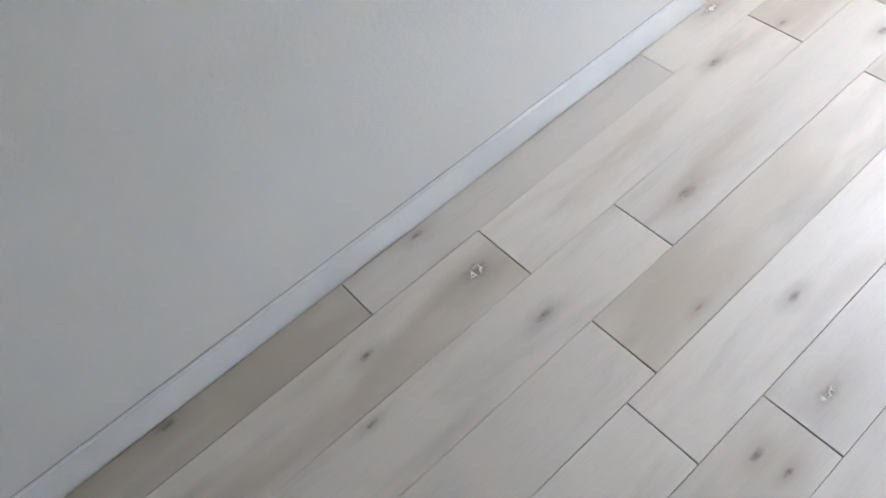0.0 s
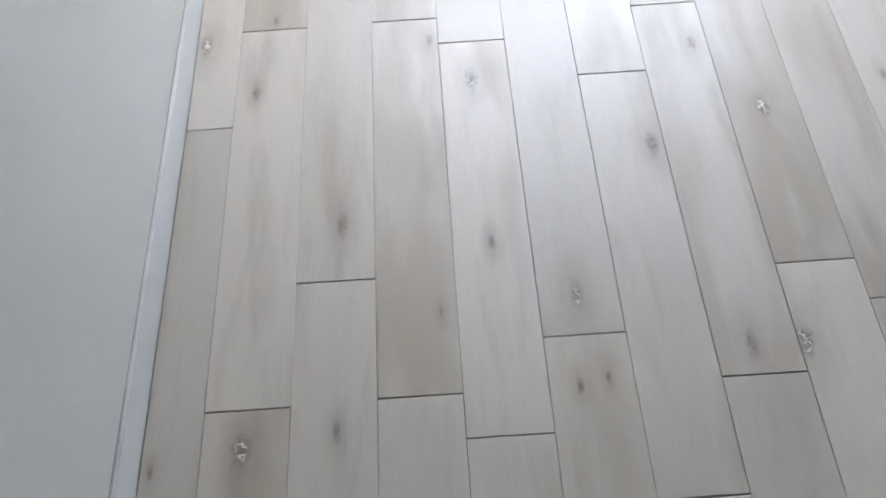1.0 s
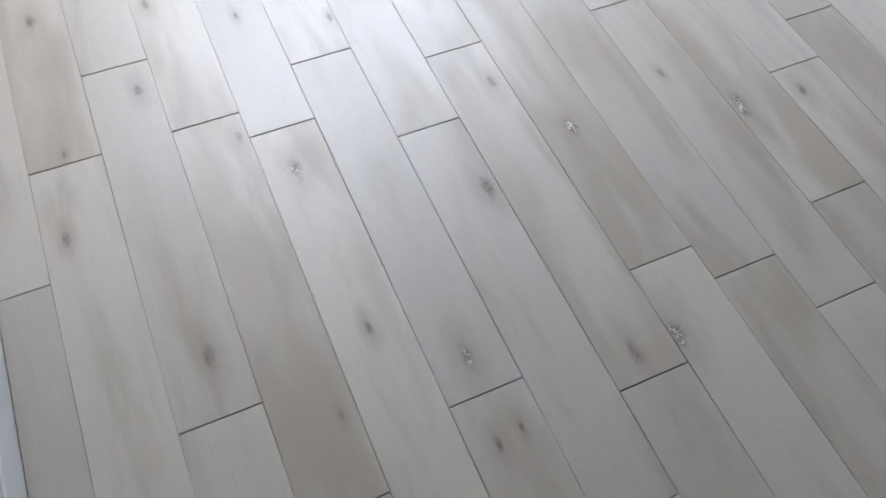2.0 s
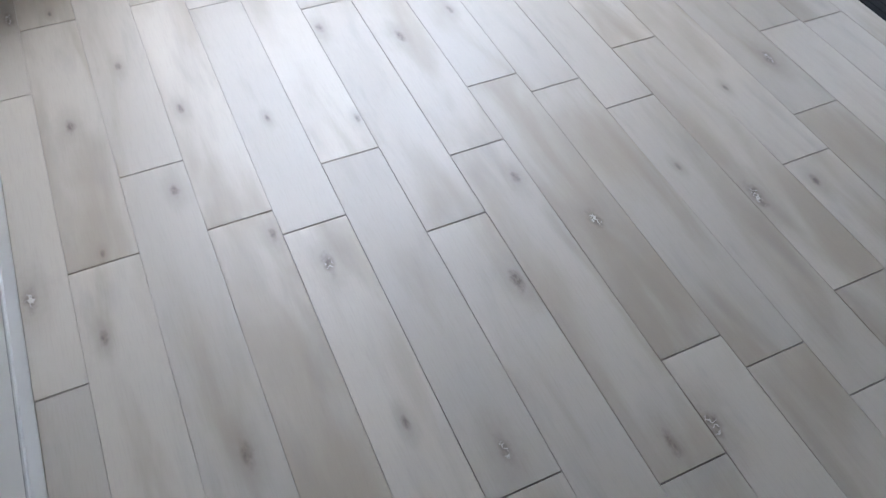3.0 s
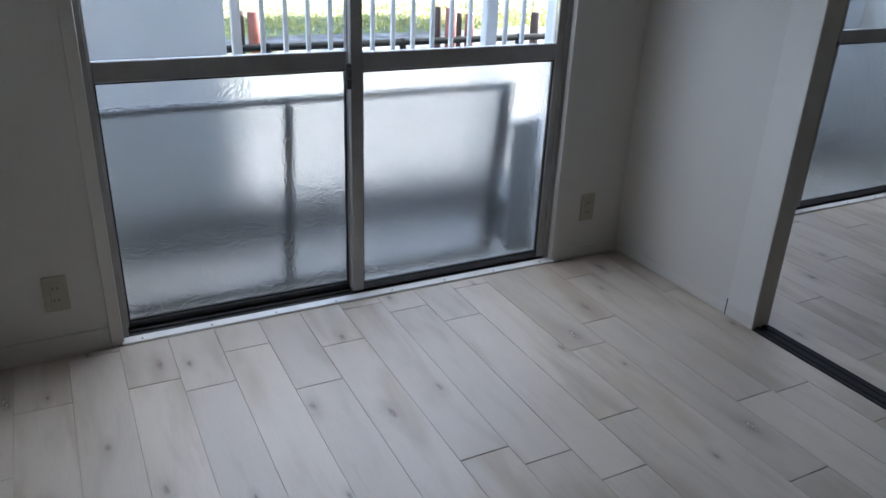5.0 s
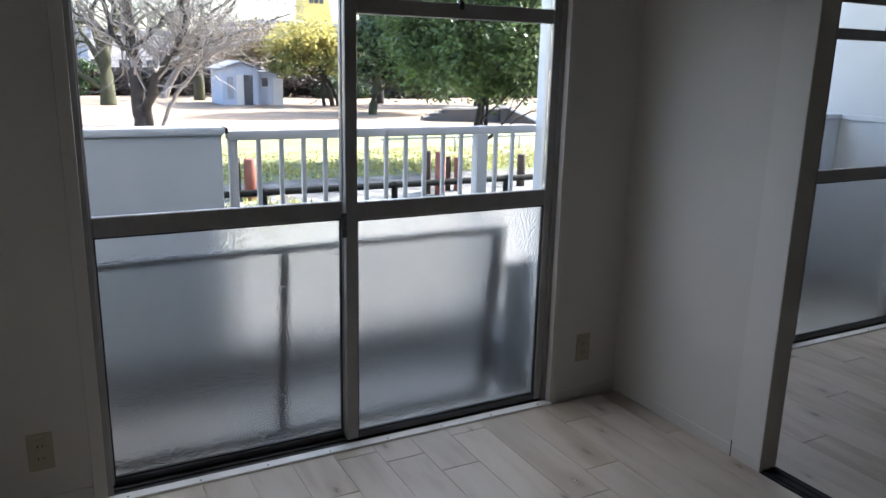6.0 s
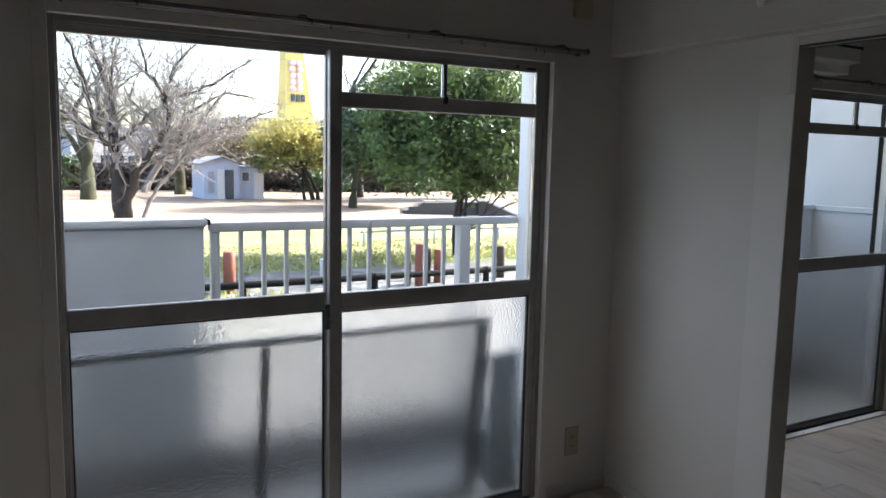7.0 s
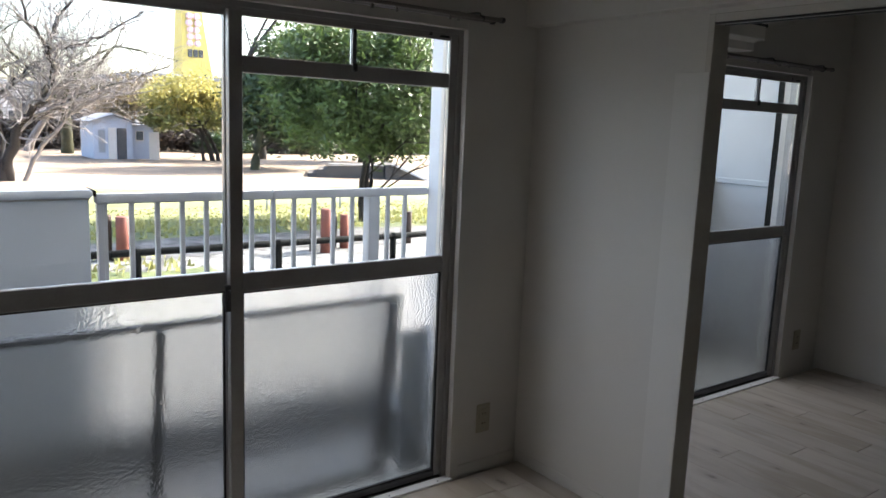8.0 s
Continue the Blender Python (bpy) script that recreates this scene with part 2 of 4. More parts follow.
PINK = plain("pink_sign_paint", (0.66, 0.46, 0.50), (0.76, 0.60, 0.64), 0.6)
DARKGREY = plain("dark_plastic", (0.03, 0.032, 0.035), (0.06, 0.062, 0.065), 0.5)
GREYBOARD = plain("grey_board", (0.16, 0.17, 0.18), (0.24, 0.25, 0.26), 0.7)
RAILDARK = plain("dull_brown_rail", (0.15, 0.132, 0.128), (0.22, 0.198, 0.19), 0.55, 0.2, bump=0.1)
PLATE = plain("brown_plastic", (0.44, 0.40, 0.29), (0.50, 0.455, 0.34), 0.5)
AIRCON = plain("ivory_plastic", (0.76, 0.745, 0.70), (0.82, 0.805, 0.76), 0.4, bump=0.02)
SCREEN = screen_mesh_material()


# ---- mesh helpers ----
def part(name, bm, material, parent=None, label=""):
    me = bpy.data.meshes.new(name)
    bm.to_mesh(me)
    bm.free()
    me.materials.append(material)
    ob = new(name, me)
    if parent is not None:
        ob.parent = parent
    if label:
        ob["label"] = label
    return ob


def empty(name, m=None):
    ob = new(name)
    if m is not None:
        ob.matrix_basis = m
    return ob


def add_box(bm, a, b, bevel=0.0, steps=1):
    """A box from corner a to corner b, its edges rounded by bevel."""
    lo = [min(p, q) for p, q in zip(a, b)]
    hi = [max(p, q) for p, q in zip(a, b)]
    made = bmesh.ops.create_cube(bm, size=1.0)["verts"]
    for v in made:
        v.co = Vector([lo[i] + (v.co[i] + 0.5) * (hi[i] - lo[i]) for i in range(3)])
    if bevel > 0:
        edges = list({e for v in made for e in v.link_edges})
        bmesh.ops.bevel(bm, geom=edges, offset=bevel, segments=steps, affect='EDGES', clamp_overlap=True)
    return bm


def box(a, b, bevel=0.0, steps=1):
    return add_box(bmesh.new(), a, b, bevel, steps)


def add_tube(bm, path, radii, sides=8, cap=True):
    """A tapered tube along a list of points."""
    rings = []
    for i, p in enumerate(path):
        p = Vector(p)
        d = (Vector(path[min(i + 1, len(path) - 1)]) - Vector(path[max(i - 1, 0)])).normalized()
        u = d.orthogonal().normalized() if abs(d.z) > 0.99 else d.cross(Vector((0, 0, 1))).normalized()
        w = d.cross(u)
        rings.append([bm.verts.new(p + (u * math.cos(2 * math.pi * k / sides) + w * math.sin(2 * math.pi * k / sides)) * radii[i]) for k in range(sides)])
    for r, s in zip(rings, rings[1:]):
        for k in range(sides):
            f = bm.faces.new((r[k], r[(k + 1) % sides], s[(k + 1) % sides], s[k]))
            f.smooth = sides > 5
    if cap:
        bm.faces.new(list(reversed(rings[0])))
        bm.faces.new(rings[-1])
    return bm


def tube(path, radii, sides=8):
    bm = add_tube(bmesh.new(), path, radii, sides)
    bmesh.ops.recalc_face_normals(bm, faces=bm.faces)
    return bm


def prism(outline, y0, y1):
    """A solid of an outline in x and z, from y0 to y1."""
    bm = bmesh.new()
    a = [bm.verts.new((x, y0, z)) for x, z in outline]
    b = [bm.verts.new((x, y1, z)) for x, z in outline]
    bm.faces.new(a)
    bm.faces.new(list(reversed(b)))
    n = len(outline)
    for i in range(n):
        bm.faces.new((a[(i + 1) % n], a[i], b[i], b[(i + 1) % n]))
    bmesh.ops.recalc_face_normals(bm, faces=bm.faces)
    return bm


# ---- plan of the rooms ----
XW, XP, XQ, XE = 0.0, 2.444, 2.520, 4.900     # baseboard face, partition faces, far wall of the next room
YB, YW, YO = -2.2, 2.854, 3.000               # back wall, window wall inside and outside
ZC = 2.36                                     # ceiling
DOOR_Y0, DOOR_Y1, DOOR_Z = 0.30, 2.076, 1.718 # opening between the rooms
WIN_X0, WIN_X1, WIN_Z0, WIN_Z1 = 0.415, 2.100, 0.0, 1.718
NEXT = 2.390                                  # step from one window to the other
BEAM_Z, BEAM_X = 1.757, 2.376

wall = box((-0.128, YB - 0.12, -0.03), (-0.008, YW, ZC))
tagged(part("wall_west", wall, WALL), "plain white wallpapered wall above a baseboard", "wall", kind="structure")
tagged(part("wall_south", box((-0.008, YB - 0.12, -0.03), (XE + 0.12, YB, ZC)), WALL), "plain white wallpapered back wall", "wall", kind="structure")
tagged(part("wall_east", box((XE, YB, -0.03), (XE + 0.12, YW, ZC)), WALL), "plain white wall of the next room", "wall", kind="structure")
bm = bmesh.new()
for x0, x1, z0, z1 in ((-0.128, WIN_X0, -0.2, ZC), (WIN_X1, WIN_X0 + NEXT, -0.2, ZC), (WIN_X1 + NEXT, XE + 0.3, -0.2, ZC),
                       (WIN_X0, WIN_X1, WIN_Z1, ZC), (WIN_X0 + NEXT, WIN_X1 + NEXT, WIN_Z1, ZC),
                       (WIN_X0, WIN_X1, -0.2, -0.012), (WIN_X0 + NEXT, WIN_X1 + NEXT, -0.2, -0.012)):
    add_box(bm, (x0, YW, z0), (x1, YO, z1))
tagged(part("wall_north", bm, WALL), "white wallpapered wall with two sliding window openings", "wall", kind="structure")
bm = bmesh.new()
add_box(bm, (XP, DOOR_Y1 + 0.022, -0.03), (XQ, YW, ZC))
add_box(bm, (XP, YB, -0.03), (XQ, DOOR_Y0 - 0.022, ZC))
add_box(bm, (XP, DOOR_Y0 - 0.022, DOOR_Z + 0.025), (XQ, DOOR_Y1 + 0.022, ZC))
tagged(part("wall_partition", bm, WALL), "white partition wall with a wide opening to the next room", "wall", kind="structure")
tagged(part("beam", box((BEAM_X, YB, BEAM_Z), (XP - 0.001, YW, ZC), 0.004), WALL), "shallow white beam along the partition wall", "beam", kind="structure")
tagged(part("ceiling", box((-0.128, YB - 0.12, ZC), (XE + 0.12, YO, ZC + 0.12)), CEIL), "plain papered ceiling, unseen and darkened to cut bounced light", "ceiling", kind="structure")

# baseboards and casings
bm = box((-0.008, YB, 0.0), (0.0, YW, 0.083), 0.003, 3)
board = tagged(part("baseboard", bm, BASEPAINT), "white painted baseboard with a rounded top edge", "baseboard", kind="structure")
# grey strip that draws the shadow in the gap over the baseboard
part("joint", box((-0.0078, YB, 0.0831), (-0.0070, YW, 0.0840)), CONCRETE, board, "thin grey strip for the shadow gap above the baseboard")
bm = box((0.0005, YW - 0.006, 0.0), (WIN_X0 - 0.036, YW, 0.066), 0.0015)
add_box(bm, (WIN_X1 + 0.036, YW - 0.006, 0.0), (XP - 0.0005, YW, 0.045), 0.0015)
tagged(part("baseboard", bm, WALL), "low white baseboard under the window wall", "baseboard", kind="structure")
bm = box((XP - 0.004, DOOR_Y1 + 0.130, 0.0), (XP, YW - 0.007, 0.045), 0.001)
add_box(bm, (XP - 0.004, DOOR_Y1 + 0.001, 0.0), (XP, DOOR_Y1 + 0.1275, 0.045), 0.001)
tagged(part("baseboard", bm, WALL), "low white baseboard along the partition", "baseboard", kind="structure")
tagged(part("scratch", box((XP - 0.0048, DOOR_Y1 + 0.1268, 0.0), (XP - 0.0001, DOOR_Y1 + 0.1308, 0.062)), DARKHOLE),
       "short dark open joint low on the partition wall", "gap", kind="structure")

tagged(part("trim", box((XP - 0.0045, DOOR_Y1 + 0.001, 0.0455), (XP, DOOR_Y1 + 0.1265, 1.57), 0.001), STRIP),
       "slightly paler strip of wall beside the opening", "trim", kind="structure")

# lining of the opening between the rooms
bm = box((XP - 0.002, DOOR_Y1, -0.005), (XQ + 0.004, DOOR_Y1 + 0.022, DOOR_Z + 0.025), 0.002)
tagged(part("door_jamb", bm, JAMB), "beige painted jamb of the room opening", "door jamb", kind="structure")
tagged(part("door_jamb", box((XP - 0.002, DOOR_Y0 - 0.022, -0.005), (XQ + 0.004, DOOR_Y0, DOOR_Z + 0.025), 0.002), JAMB),
       "beige painted jamb of the room opening", "door jamb", kind="structure")
head = tagged(part("door_head", box((XP - 0.002, DOOR_Y0, DOOR_Z), (XQ + 0.004, DOOR_Y1, DOOR_Z + 0.025), 0.002), JAMB),
              "painted head of the opening with dark sliding tracks", "door head", kind="structure")
part("track", box((XP - 0.003, DOOR_Y0, DOOR_Z - 0.006), (XP + 0.010, DOOR_Y1, DOOR_Z - 0.001), 0.001), DARKHOLE, head)
part("track", box((XP + 0.014, DOOR_Y0, DOOR_Z - 0.007), (XP + 0.020, DOOR_Y1, DOOR_Z - 0.001), 0.001), STEEL, head)
part("track", box((XP + 0.048, DOOR_Y0, DOOR_Z - 0.006), (XP + 0.060, DOOR_Y1, DOOR_Z - 0.001), 0.001), DARKHOLE, head)
sill = tagged(part("door_sill", box((XP - 0.004, DOOR_Y0, -0.012), (XQ + 0.006, DOOR_Y1, 0.003), 0.0015), TRACK),
              "black floor sill with sliding door grooves", "door sill", kind="structure")
for gx in (XP + 0.014, XP + 0.047):
    part("groove_rib", box((gx, DOOR_Y0, 0.0028), (gx + 0.012, DOOR_Y1, 0.0065), 0.001), TRACK, sill)


# ---- sliding windows ----
def window(dx, name, label):
    w = tagged(empty(name, pose(dx, 0, 0)), label, "window", kind="structure")
    x0, x1, z1 = WIN_X0, WIN_X1, WIN_Z1
    # white casing round the opening, on the room's side
    part("casing", box((x0 - 0.035, YW - 0.010, 0.0), (x0 + 0.004, YW + 0.018, z1 + 0.030), 0.002), WALL, w)
    part("casing", box((x1 - 0.004, YW - 0.010, 0.0), (x1 + 0.035, YW + 0.018, z1 + 0.030), 0.002), WALL, w)
    part("casing", box((x0 + 0.0045, YW - 0.010, z1 - 0.004), (x1 - 0.0045, YW + 0.018, z1 + 0.030), 0.002), WALL, w)
    part("window_sill", box((x0 - 0.004, YW - 0.022, -0.004), (x1 + 0.004, YW + 0.018, 0.008), 0.002), SILL, w, "white strip with small screws along the floor")
    for i in range(8):
        sx0 = x0 + 0.06 + i * (x1 - x0 - 0.12) / 7
        part("screw", tube([(sx0, YW - 0.010, 0.0075), (sx0, YW - 0.010, 0.0092)], [0.0036, 0.003], 8), DARKHOLE, w)
    # outer aluminium frame with its tracks
    fy0, fy1 = YW + 0.0185, YW + 0.100
    part("frame", box((x0, fy0, 0.0), (x0 + 0.022, fy1, z1), 0.002), ALU, w)
    part("frame", box((x1 - 0.022, fy0, 0.0), (x1, fy1, z1), 0.002), ALU, w)
    part("frame", box((x0 + 0.022, fy0, z1 - 0.022), (x1 - 0.022, fy1, z1), 0.002), ALU, w)
    part("frame", box((x0 + 0.022, fy0, -0.012), (x1 - 0.022, fy1, 0.006), 0.002), ALU_DARK, w, "dark bottom track")
    for ty in (YW + 0.040, YW + 0.078):
        part("track_rib", box((x0 + 0.022, ty - 0.002, 0.0062), (x1 - 0.022, ty + 0.002, 0.016), 0.0008), ALU_DARK, w)
        part("track_rib", box((x0 + 0.022, ty - 0.0190, z1 - 0.030), (x1 - 0.022, ty - 0.0165, z1 - 0.0222), 0.0008), ALU, w)

    def sash(sx0, sx1, y, left, right, low, vent):
        """One sliding sash: a patterned pane below, a clear one above, a vent on top if it has one."""
        s = part("sash", box((sx0, y - 0.014, 0.014), (sx0 + left, y + 0.014, 1.700), 0.0025), ALU, w, "grey aluminium sliding sash")
        part("stile", box((sx1 - right, y - 0.014, 0.014), (sx1, y + 0.014, 1.700), 0.0025), ALU, s)
        a, b = sx0 + left, sx1 - right
        part("bottom_rail", box((a, y - 0.012, 0.014), (b, y + 0.012, low), 0.002), ALU_DARK, s)
        part("mid_rail", box((a, y - 0.013, 0.832), (b, y + 0.013, 0.894), 0.003), ALU, s)
        part("top_rail", box((a, y - 0.012, 1.675), (b, y + 0.012, 1.700), 0.002), ALU, s)
        bm2 = bmesh.new()
        for z in (low, 0.826):
            add_box(bm2, (a, y - 0.007, z), (b, y + 0.007, z + 0.006))
        for xx in (a, b - 0.005):
            add_box(bm2, (xx, y - 0.007, low + 0.006), (xx + 0.005, y + 0.007, 0.826))
        part("gasket", bm2, RUBBER, s)
        pane = part("pane", box((a + 0.001, y - 0.002, low + 0.001), (b - 0.001, y + 0.002, 0.831)), FROST, s, "patterned obscure glass pane")
        pane.visible_shadow = False
        top = 1.508 if vent else 1.674
        pane = part("pane", box((a + 0.001, y - 0.002, 0.895), (b - 0.001, y + 0.002, top)), CLEAR, s, "clear glass pane")
        pane.visible_shadow = False
        if vent:
            part("vent_rail", box((a, y - 0.013, 1.509), (b, y + 0.013, 1.560), 0.003), ALU, s)
            mid = 1.652
            part("vent_bar", box((mid - 0.007, y - 0.016, 1.560), (mid + 0.007, y + 0.008, 1.675), 0.0015), ALU_DARK, s)
            part("vent_catch", box((mid - 0.009, y - 0.024, 1.538), (mid + 0.009, y - 0.0135, 1.566), 0.003), DARKHOLE, s)
            for p0, p1 in ((a + 0.001, mid - 0.008), (mid + 0.008, b - 0.001)):
                pane = part("pane", box((p0, y - 0.002, 1.561), (p1, y + 0.002, 1.674)), CLEAR, s, "small clear vent pane")
                pane.visible_shadow = False
            part("stop", box((b - 0.10, y - 0.019, 1.685), (b - 0.085, y - 0.0125, 1.700), 0.001), RUBBER, s)
            part("stop", box((b - 0.05, y - 0.019, 1.682), (b - 0.01, y - 0.0125, 1.690), 0.001), RUBBER, s)
        return s

    sash(x0 + 0.006, 1.262, YW + 0.078, 0.024, 0.036, 0.034, False)
    right = sash(1.226, x1 - 0.018, YW + 0.040, 0.043, 0.036, 0.036, True)
    lock = part("lock", box((1.208, YW + 0.018, 0.775), (1.227, YW + 0.030, 0.860), 0.003), ALU_DARK, right, "dark crescent lock")
    part("lever", tube([(1.217, YW + 0.018, 0.812), (1.214, YW + 0.004, 0.822), (1.213, YW - 0.001, 0.850)], [0.006, 0.0055, 0.005], 8), DARKHOLE, lock)
    return w


window(0.0, "window_1", "aluminium sliding window with obscure lower panes over the floor")
window(NEXT, "window_2", "matching aluminium sliding window of the next room")


# ---- curtain rails ----
def curtain_rail(dx, x0, x1):
    r = tagged(empty("curtain_rail", pose(dx, YW, 1.752)), "double grey curtain rail with brackets above the window", "curtain rail", group="curtain rails")
    part("rail", box((x0, -0.060, -0.010), (x1, -0.042, 0.004), 0.003), RAILDARK, r)
    part("rail", box((x0, -0.112, -0.012), (x1, -0.094, 0.002), 0.003), RAILDARK, r)
    for bx in (x0 + 0.30, x0 + 0.785, (x0 + x1) / 2 + 0.30, x1 - 0.12):
        b = part("bracket", box((bx - 0.012, -0.118, 0.003), (bx + 0.012, -0.001, 0.009), 0.0015), ALU_DARK, r)
        part("bracket_plate", box((bx - 0.014, -0.004, -0.018), (bx + 0.014, 0.0, 0.022), 0.0015), ALU_DARK, b)
        part("clip", tube([(bx + 0.01, -0.112, 0.002), (bx + 0.028, -0.118, -0.006), (bx + 0.030, -0.110, -0.014)], [0.004, 0.004, 0.003], 6), DARKHOLE, b)
    for ex in (x0, x1):
        for ry in (-0.051, -0.103):
            part("end_cap", box((ex - 0.010, ry - 0.011, -0.014), (ex + 0.010, ry + 0.011, 0.005), 0.004, 2), ALU_DARK, r)
    rng = random.Random(5)
    for i in range(9):
        gx = x0 + 0.1 + rng.random() * (x1 - x0 - 0.2)
        part("runner", box((gx - 0.004, -0.107, -0.026), (gx + 0.004, -0.100, -0.012), 0.001), RAILDARK, r)
    return r


curtain_rail(0.0, 0.300, 2.170)
curtain_rail(NEXT, 0.300, 2.110)


# ---- sockets ----
def socket(x, z):
    s = tagged(empty("wall_socket", pose(x, YW, z)), "beige plastic double wall socket low on the wall", "wall socket", group="wall sockets")
    part("plate", box((-0.035, -0.006, -0.060), (0.035, 0.0, 0.060), 0.0028, 2), BEIGE, s)
    part("module", box((-0.016, -0.0078, -0.040), (0.016, -0.0055, 0.040), 0.001), BEIGE, s)
    for dz in (-0.020, 0.020):
        for dx, h in ((-0.0065, 0.0045), (0.0065, 0.0035)):
            part("slot", box((dx - 0.0014, -0.0086, dz - h), (dx + 0.0014, -0.0077, dz + h)), DARKHOLE, s)
    for dz in (-0.046, 0.046):
        part("screw", tube([(0, -0.0058, dz), (0, -0.0068, dz)], [0.003, 0.0026], 8), STEEL, s)
    return s


socket(0.249, 0.215)
socket(2.260, 0.220)
socket(4.660, 0.206)


# ---- peg on the beam ----
knob = tagged(empty("coat_peg", pose(BEAM_X, 2.150, 1.852)), "small round white peg on the beam", "coat peg")
part("base_plate", tube([(0.0, 0, 0), (-0.005, 0, 0)], [0.017, 0.016], 16), PAINT, knob)
part("ball", tube([(-0.0048, 0, 0), (-0.010, 0, 0), (-0.016, 0, 0), (-0.026, 0, 0), (-0.034, 0, 0), (-0.037, 0, 0)], [0.008, 0.010, 0.018, 0.020, 0.013, 0.004], 16), PAINT, knob)


# ---- cover above the curtain rail ----
cover = tagged(empty("wall_cover", pose(2.225, YW, 1.955)), "small brown plastic cover plate high on the wall", "cover plate")
part("plate", box((-0.046, -0.014, -0.070), (0.046, 0.0, 0.070), 0.005, 2), PLATE, cover)
for dz in (-0.055, 0.055):
    part("screw", tube([(0, -0.0138, dz), (0, -0.0155, dz)], [0.004, 0.0034], 8), STEEL, cover)

# ---- indoor unit above the second window ----
ac = tagged(empty("air_conditioner", pose(3.32, YW, 1.885)), "ivory wall air conditioner above the next room's window", "air conditioner")
part("body", box((-0.40, -0.200, -0.115), (0.40, -0.001, 0.130), 0.050, 5), AIRCON, ac)
part("flap", box((-0.36, -0.1965, -0.070), (0.36, -0.190, -0.035), 0.004), PAINT, ac)
part("outlet", box((-0.37, -0.2008, -0.012), (0.37, -0.190, 0.004), 0.003), DARKHOLE, ac)
part("grille", box((-0.37, -0.2012, 0.050), (0.37, -0.190, 0.066), 0.003), DARKHOLE, ac)

# ---- balcony ----
RY = 3.750
tagged(part("balcony_floor", box((-1.5, YO, -0.30), (6.6, RY + 0.16, -0.06)), CONCRETE), "grey concrete balcony floor", "balcony floor", kind="structure")
tagged(part("balcony_kerb", box((-1.5, RY - 0.018, -0.06), (6.6, RY + 0.12, 0.02), 0.008), CONCRETE), "low concrete kerb at the balcony edge", "kerb", kind="structure")
tagged(part("balcony_roof", box((-1.6, YO, 2.52), (6.7, RY + 0.20, 2.68)), PARAPET), "painted concrete balcony slab above", "balcony slab", kind="structure")
tagged(part("balcony_gutter", box((-1.5, RY - 0.21, -0.0598), (6.6, RY - 0.0555, -0.053), 0.002), EDGE_DARK), "dark gutter along the balcony edge", "gutter", kind="structure")
tagged(part("balcony_upstand", box((-1.5, RY - 0.055, -0.0595), (6.6, RY - 0.019, 0.095), 0.006), EDGE_DARK), "dark low upstand at the balcony edge", "kerb", kind="structure")
bm = box((-1.5, RY, 0.02), (1.006, RY + 0.11, 1.050), 0.004)
par = tagged(part("parapet", bm, PARAPET), "solid pale painted balcony parapet", "parapet", kind="structure")
part("coping", box((-1.52, RY - 0.018, 1.050), (1.019, RY + 0.128, 1.080), 0.006, 2), PARAPET, par, "pale coping slab")
# darker strip that imitates the coping's shadow on the parapet
part("coping_shadow", box((-1.5, RY - 0.003, 1.041), (1.008, RY, 1.0495), 0.001), CONCRETE, par, "dark strip painted as the shadow line under the coping")
part("coping_end", box((1.0192, RY - 0.014, 1.054), (1.031, RY + 0.12, 1.078), 0.002), DARKPIPE, par, "dark end of the coping")
tagged(part("balcony_side_wall", box((2.602, YO, -0.06), (2.720, RY + 0.022, 2.52), 0.004), PARAPET), "white painted wall dividing the balcony", "wall", kind="structure")
tagged(part("balcony_side_wall", box((-1.62, YO, -0.06), (-1.5, RY + 0.14, 2.52), 0.004), PARAPET), "white painted wall at the balcony end", "wall", kind="structure")

rail = tagged(empty("balcony_railing", pose(0, RY + 0.035, 0)), "white painted steel railing with upright bars", "railing")
part("handrail", box((1.032, -0.025, 1.022), (1.762, 0.025, 1.060), 0.006, 2), RAILWHITE, rail)
part("handrail", box((1.764, -0.025, 1.022), (2.601, 0.025, 1.060), 0.006, 2), RAILWHITE, rail)
part("bottom_rail", box((1.008, -0.015, 0.085), (2.601, 0.015, 0.115), 0.003), RAILWHITE, rail)
for i in range(15):
    bx = 1.067 + i * 0.1005
    if not 2.24 < bx < 2.32:
        part("bar", box((bx - 0.0095, -0.0095, 0.115), (bx + 0.0095, 0.0095, 1.022), 0.002), RAILWHITE, rail)
part("post", box((2.252, -0.030, 0.020), (2.312, 0.030, 1.022), 0.004), RAILWHITE, rail)
part("post", box((1.038, -0.018, 0.020), (1.062, 0.018, 1.022), 0.003), RAILWHITE, rail)

par2 = tagged(part("parapet", box((2.722, RY, 0.02), (5.017, RY + 0.11, 1.062), 0.004), PARAPET), "solid pale painted balcony parapet", "parapet", kind="structure")
part("coping", box((2.722, RY - 0.018, 1.062), (5.017, RY + 0.128, 1.092), 0.006, 2), PARAPET, par2, "pale coping slab")
# unseen length of parapet, added to keep the sun off the balcony floor
tagged(part("parapet", box((5.03, RY, 0.02), (6.4, RY + 0.11, 1.062), 0.004), PARAPET), "unseen parapet length added beyond the partition to keep sun out", "parapet", kind="structure")
div = tagged(empty("balcony_partition", pose(5.02, 0, 0)), "white fire partition boards in a frame on the balcony", "partition", kind="structure")
part("board", box((0.0, 3.334, 0.02), (0.008, RY + 0.42, 1.055)), PARTITION, div)
part("board", box((0.0, 3.334, 1.095), (0.008, RY + 0.42, 2.52)), PARTITION, div)
# low filler added under the boards to stop sun leaking through the gap
part("board", box((0.0, 3.334, -0.0585), (0.008, RY - 0.0565, 0.0195)), PARTITION, div)
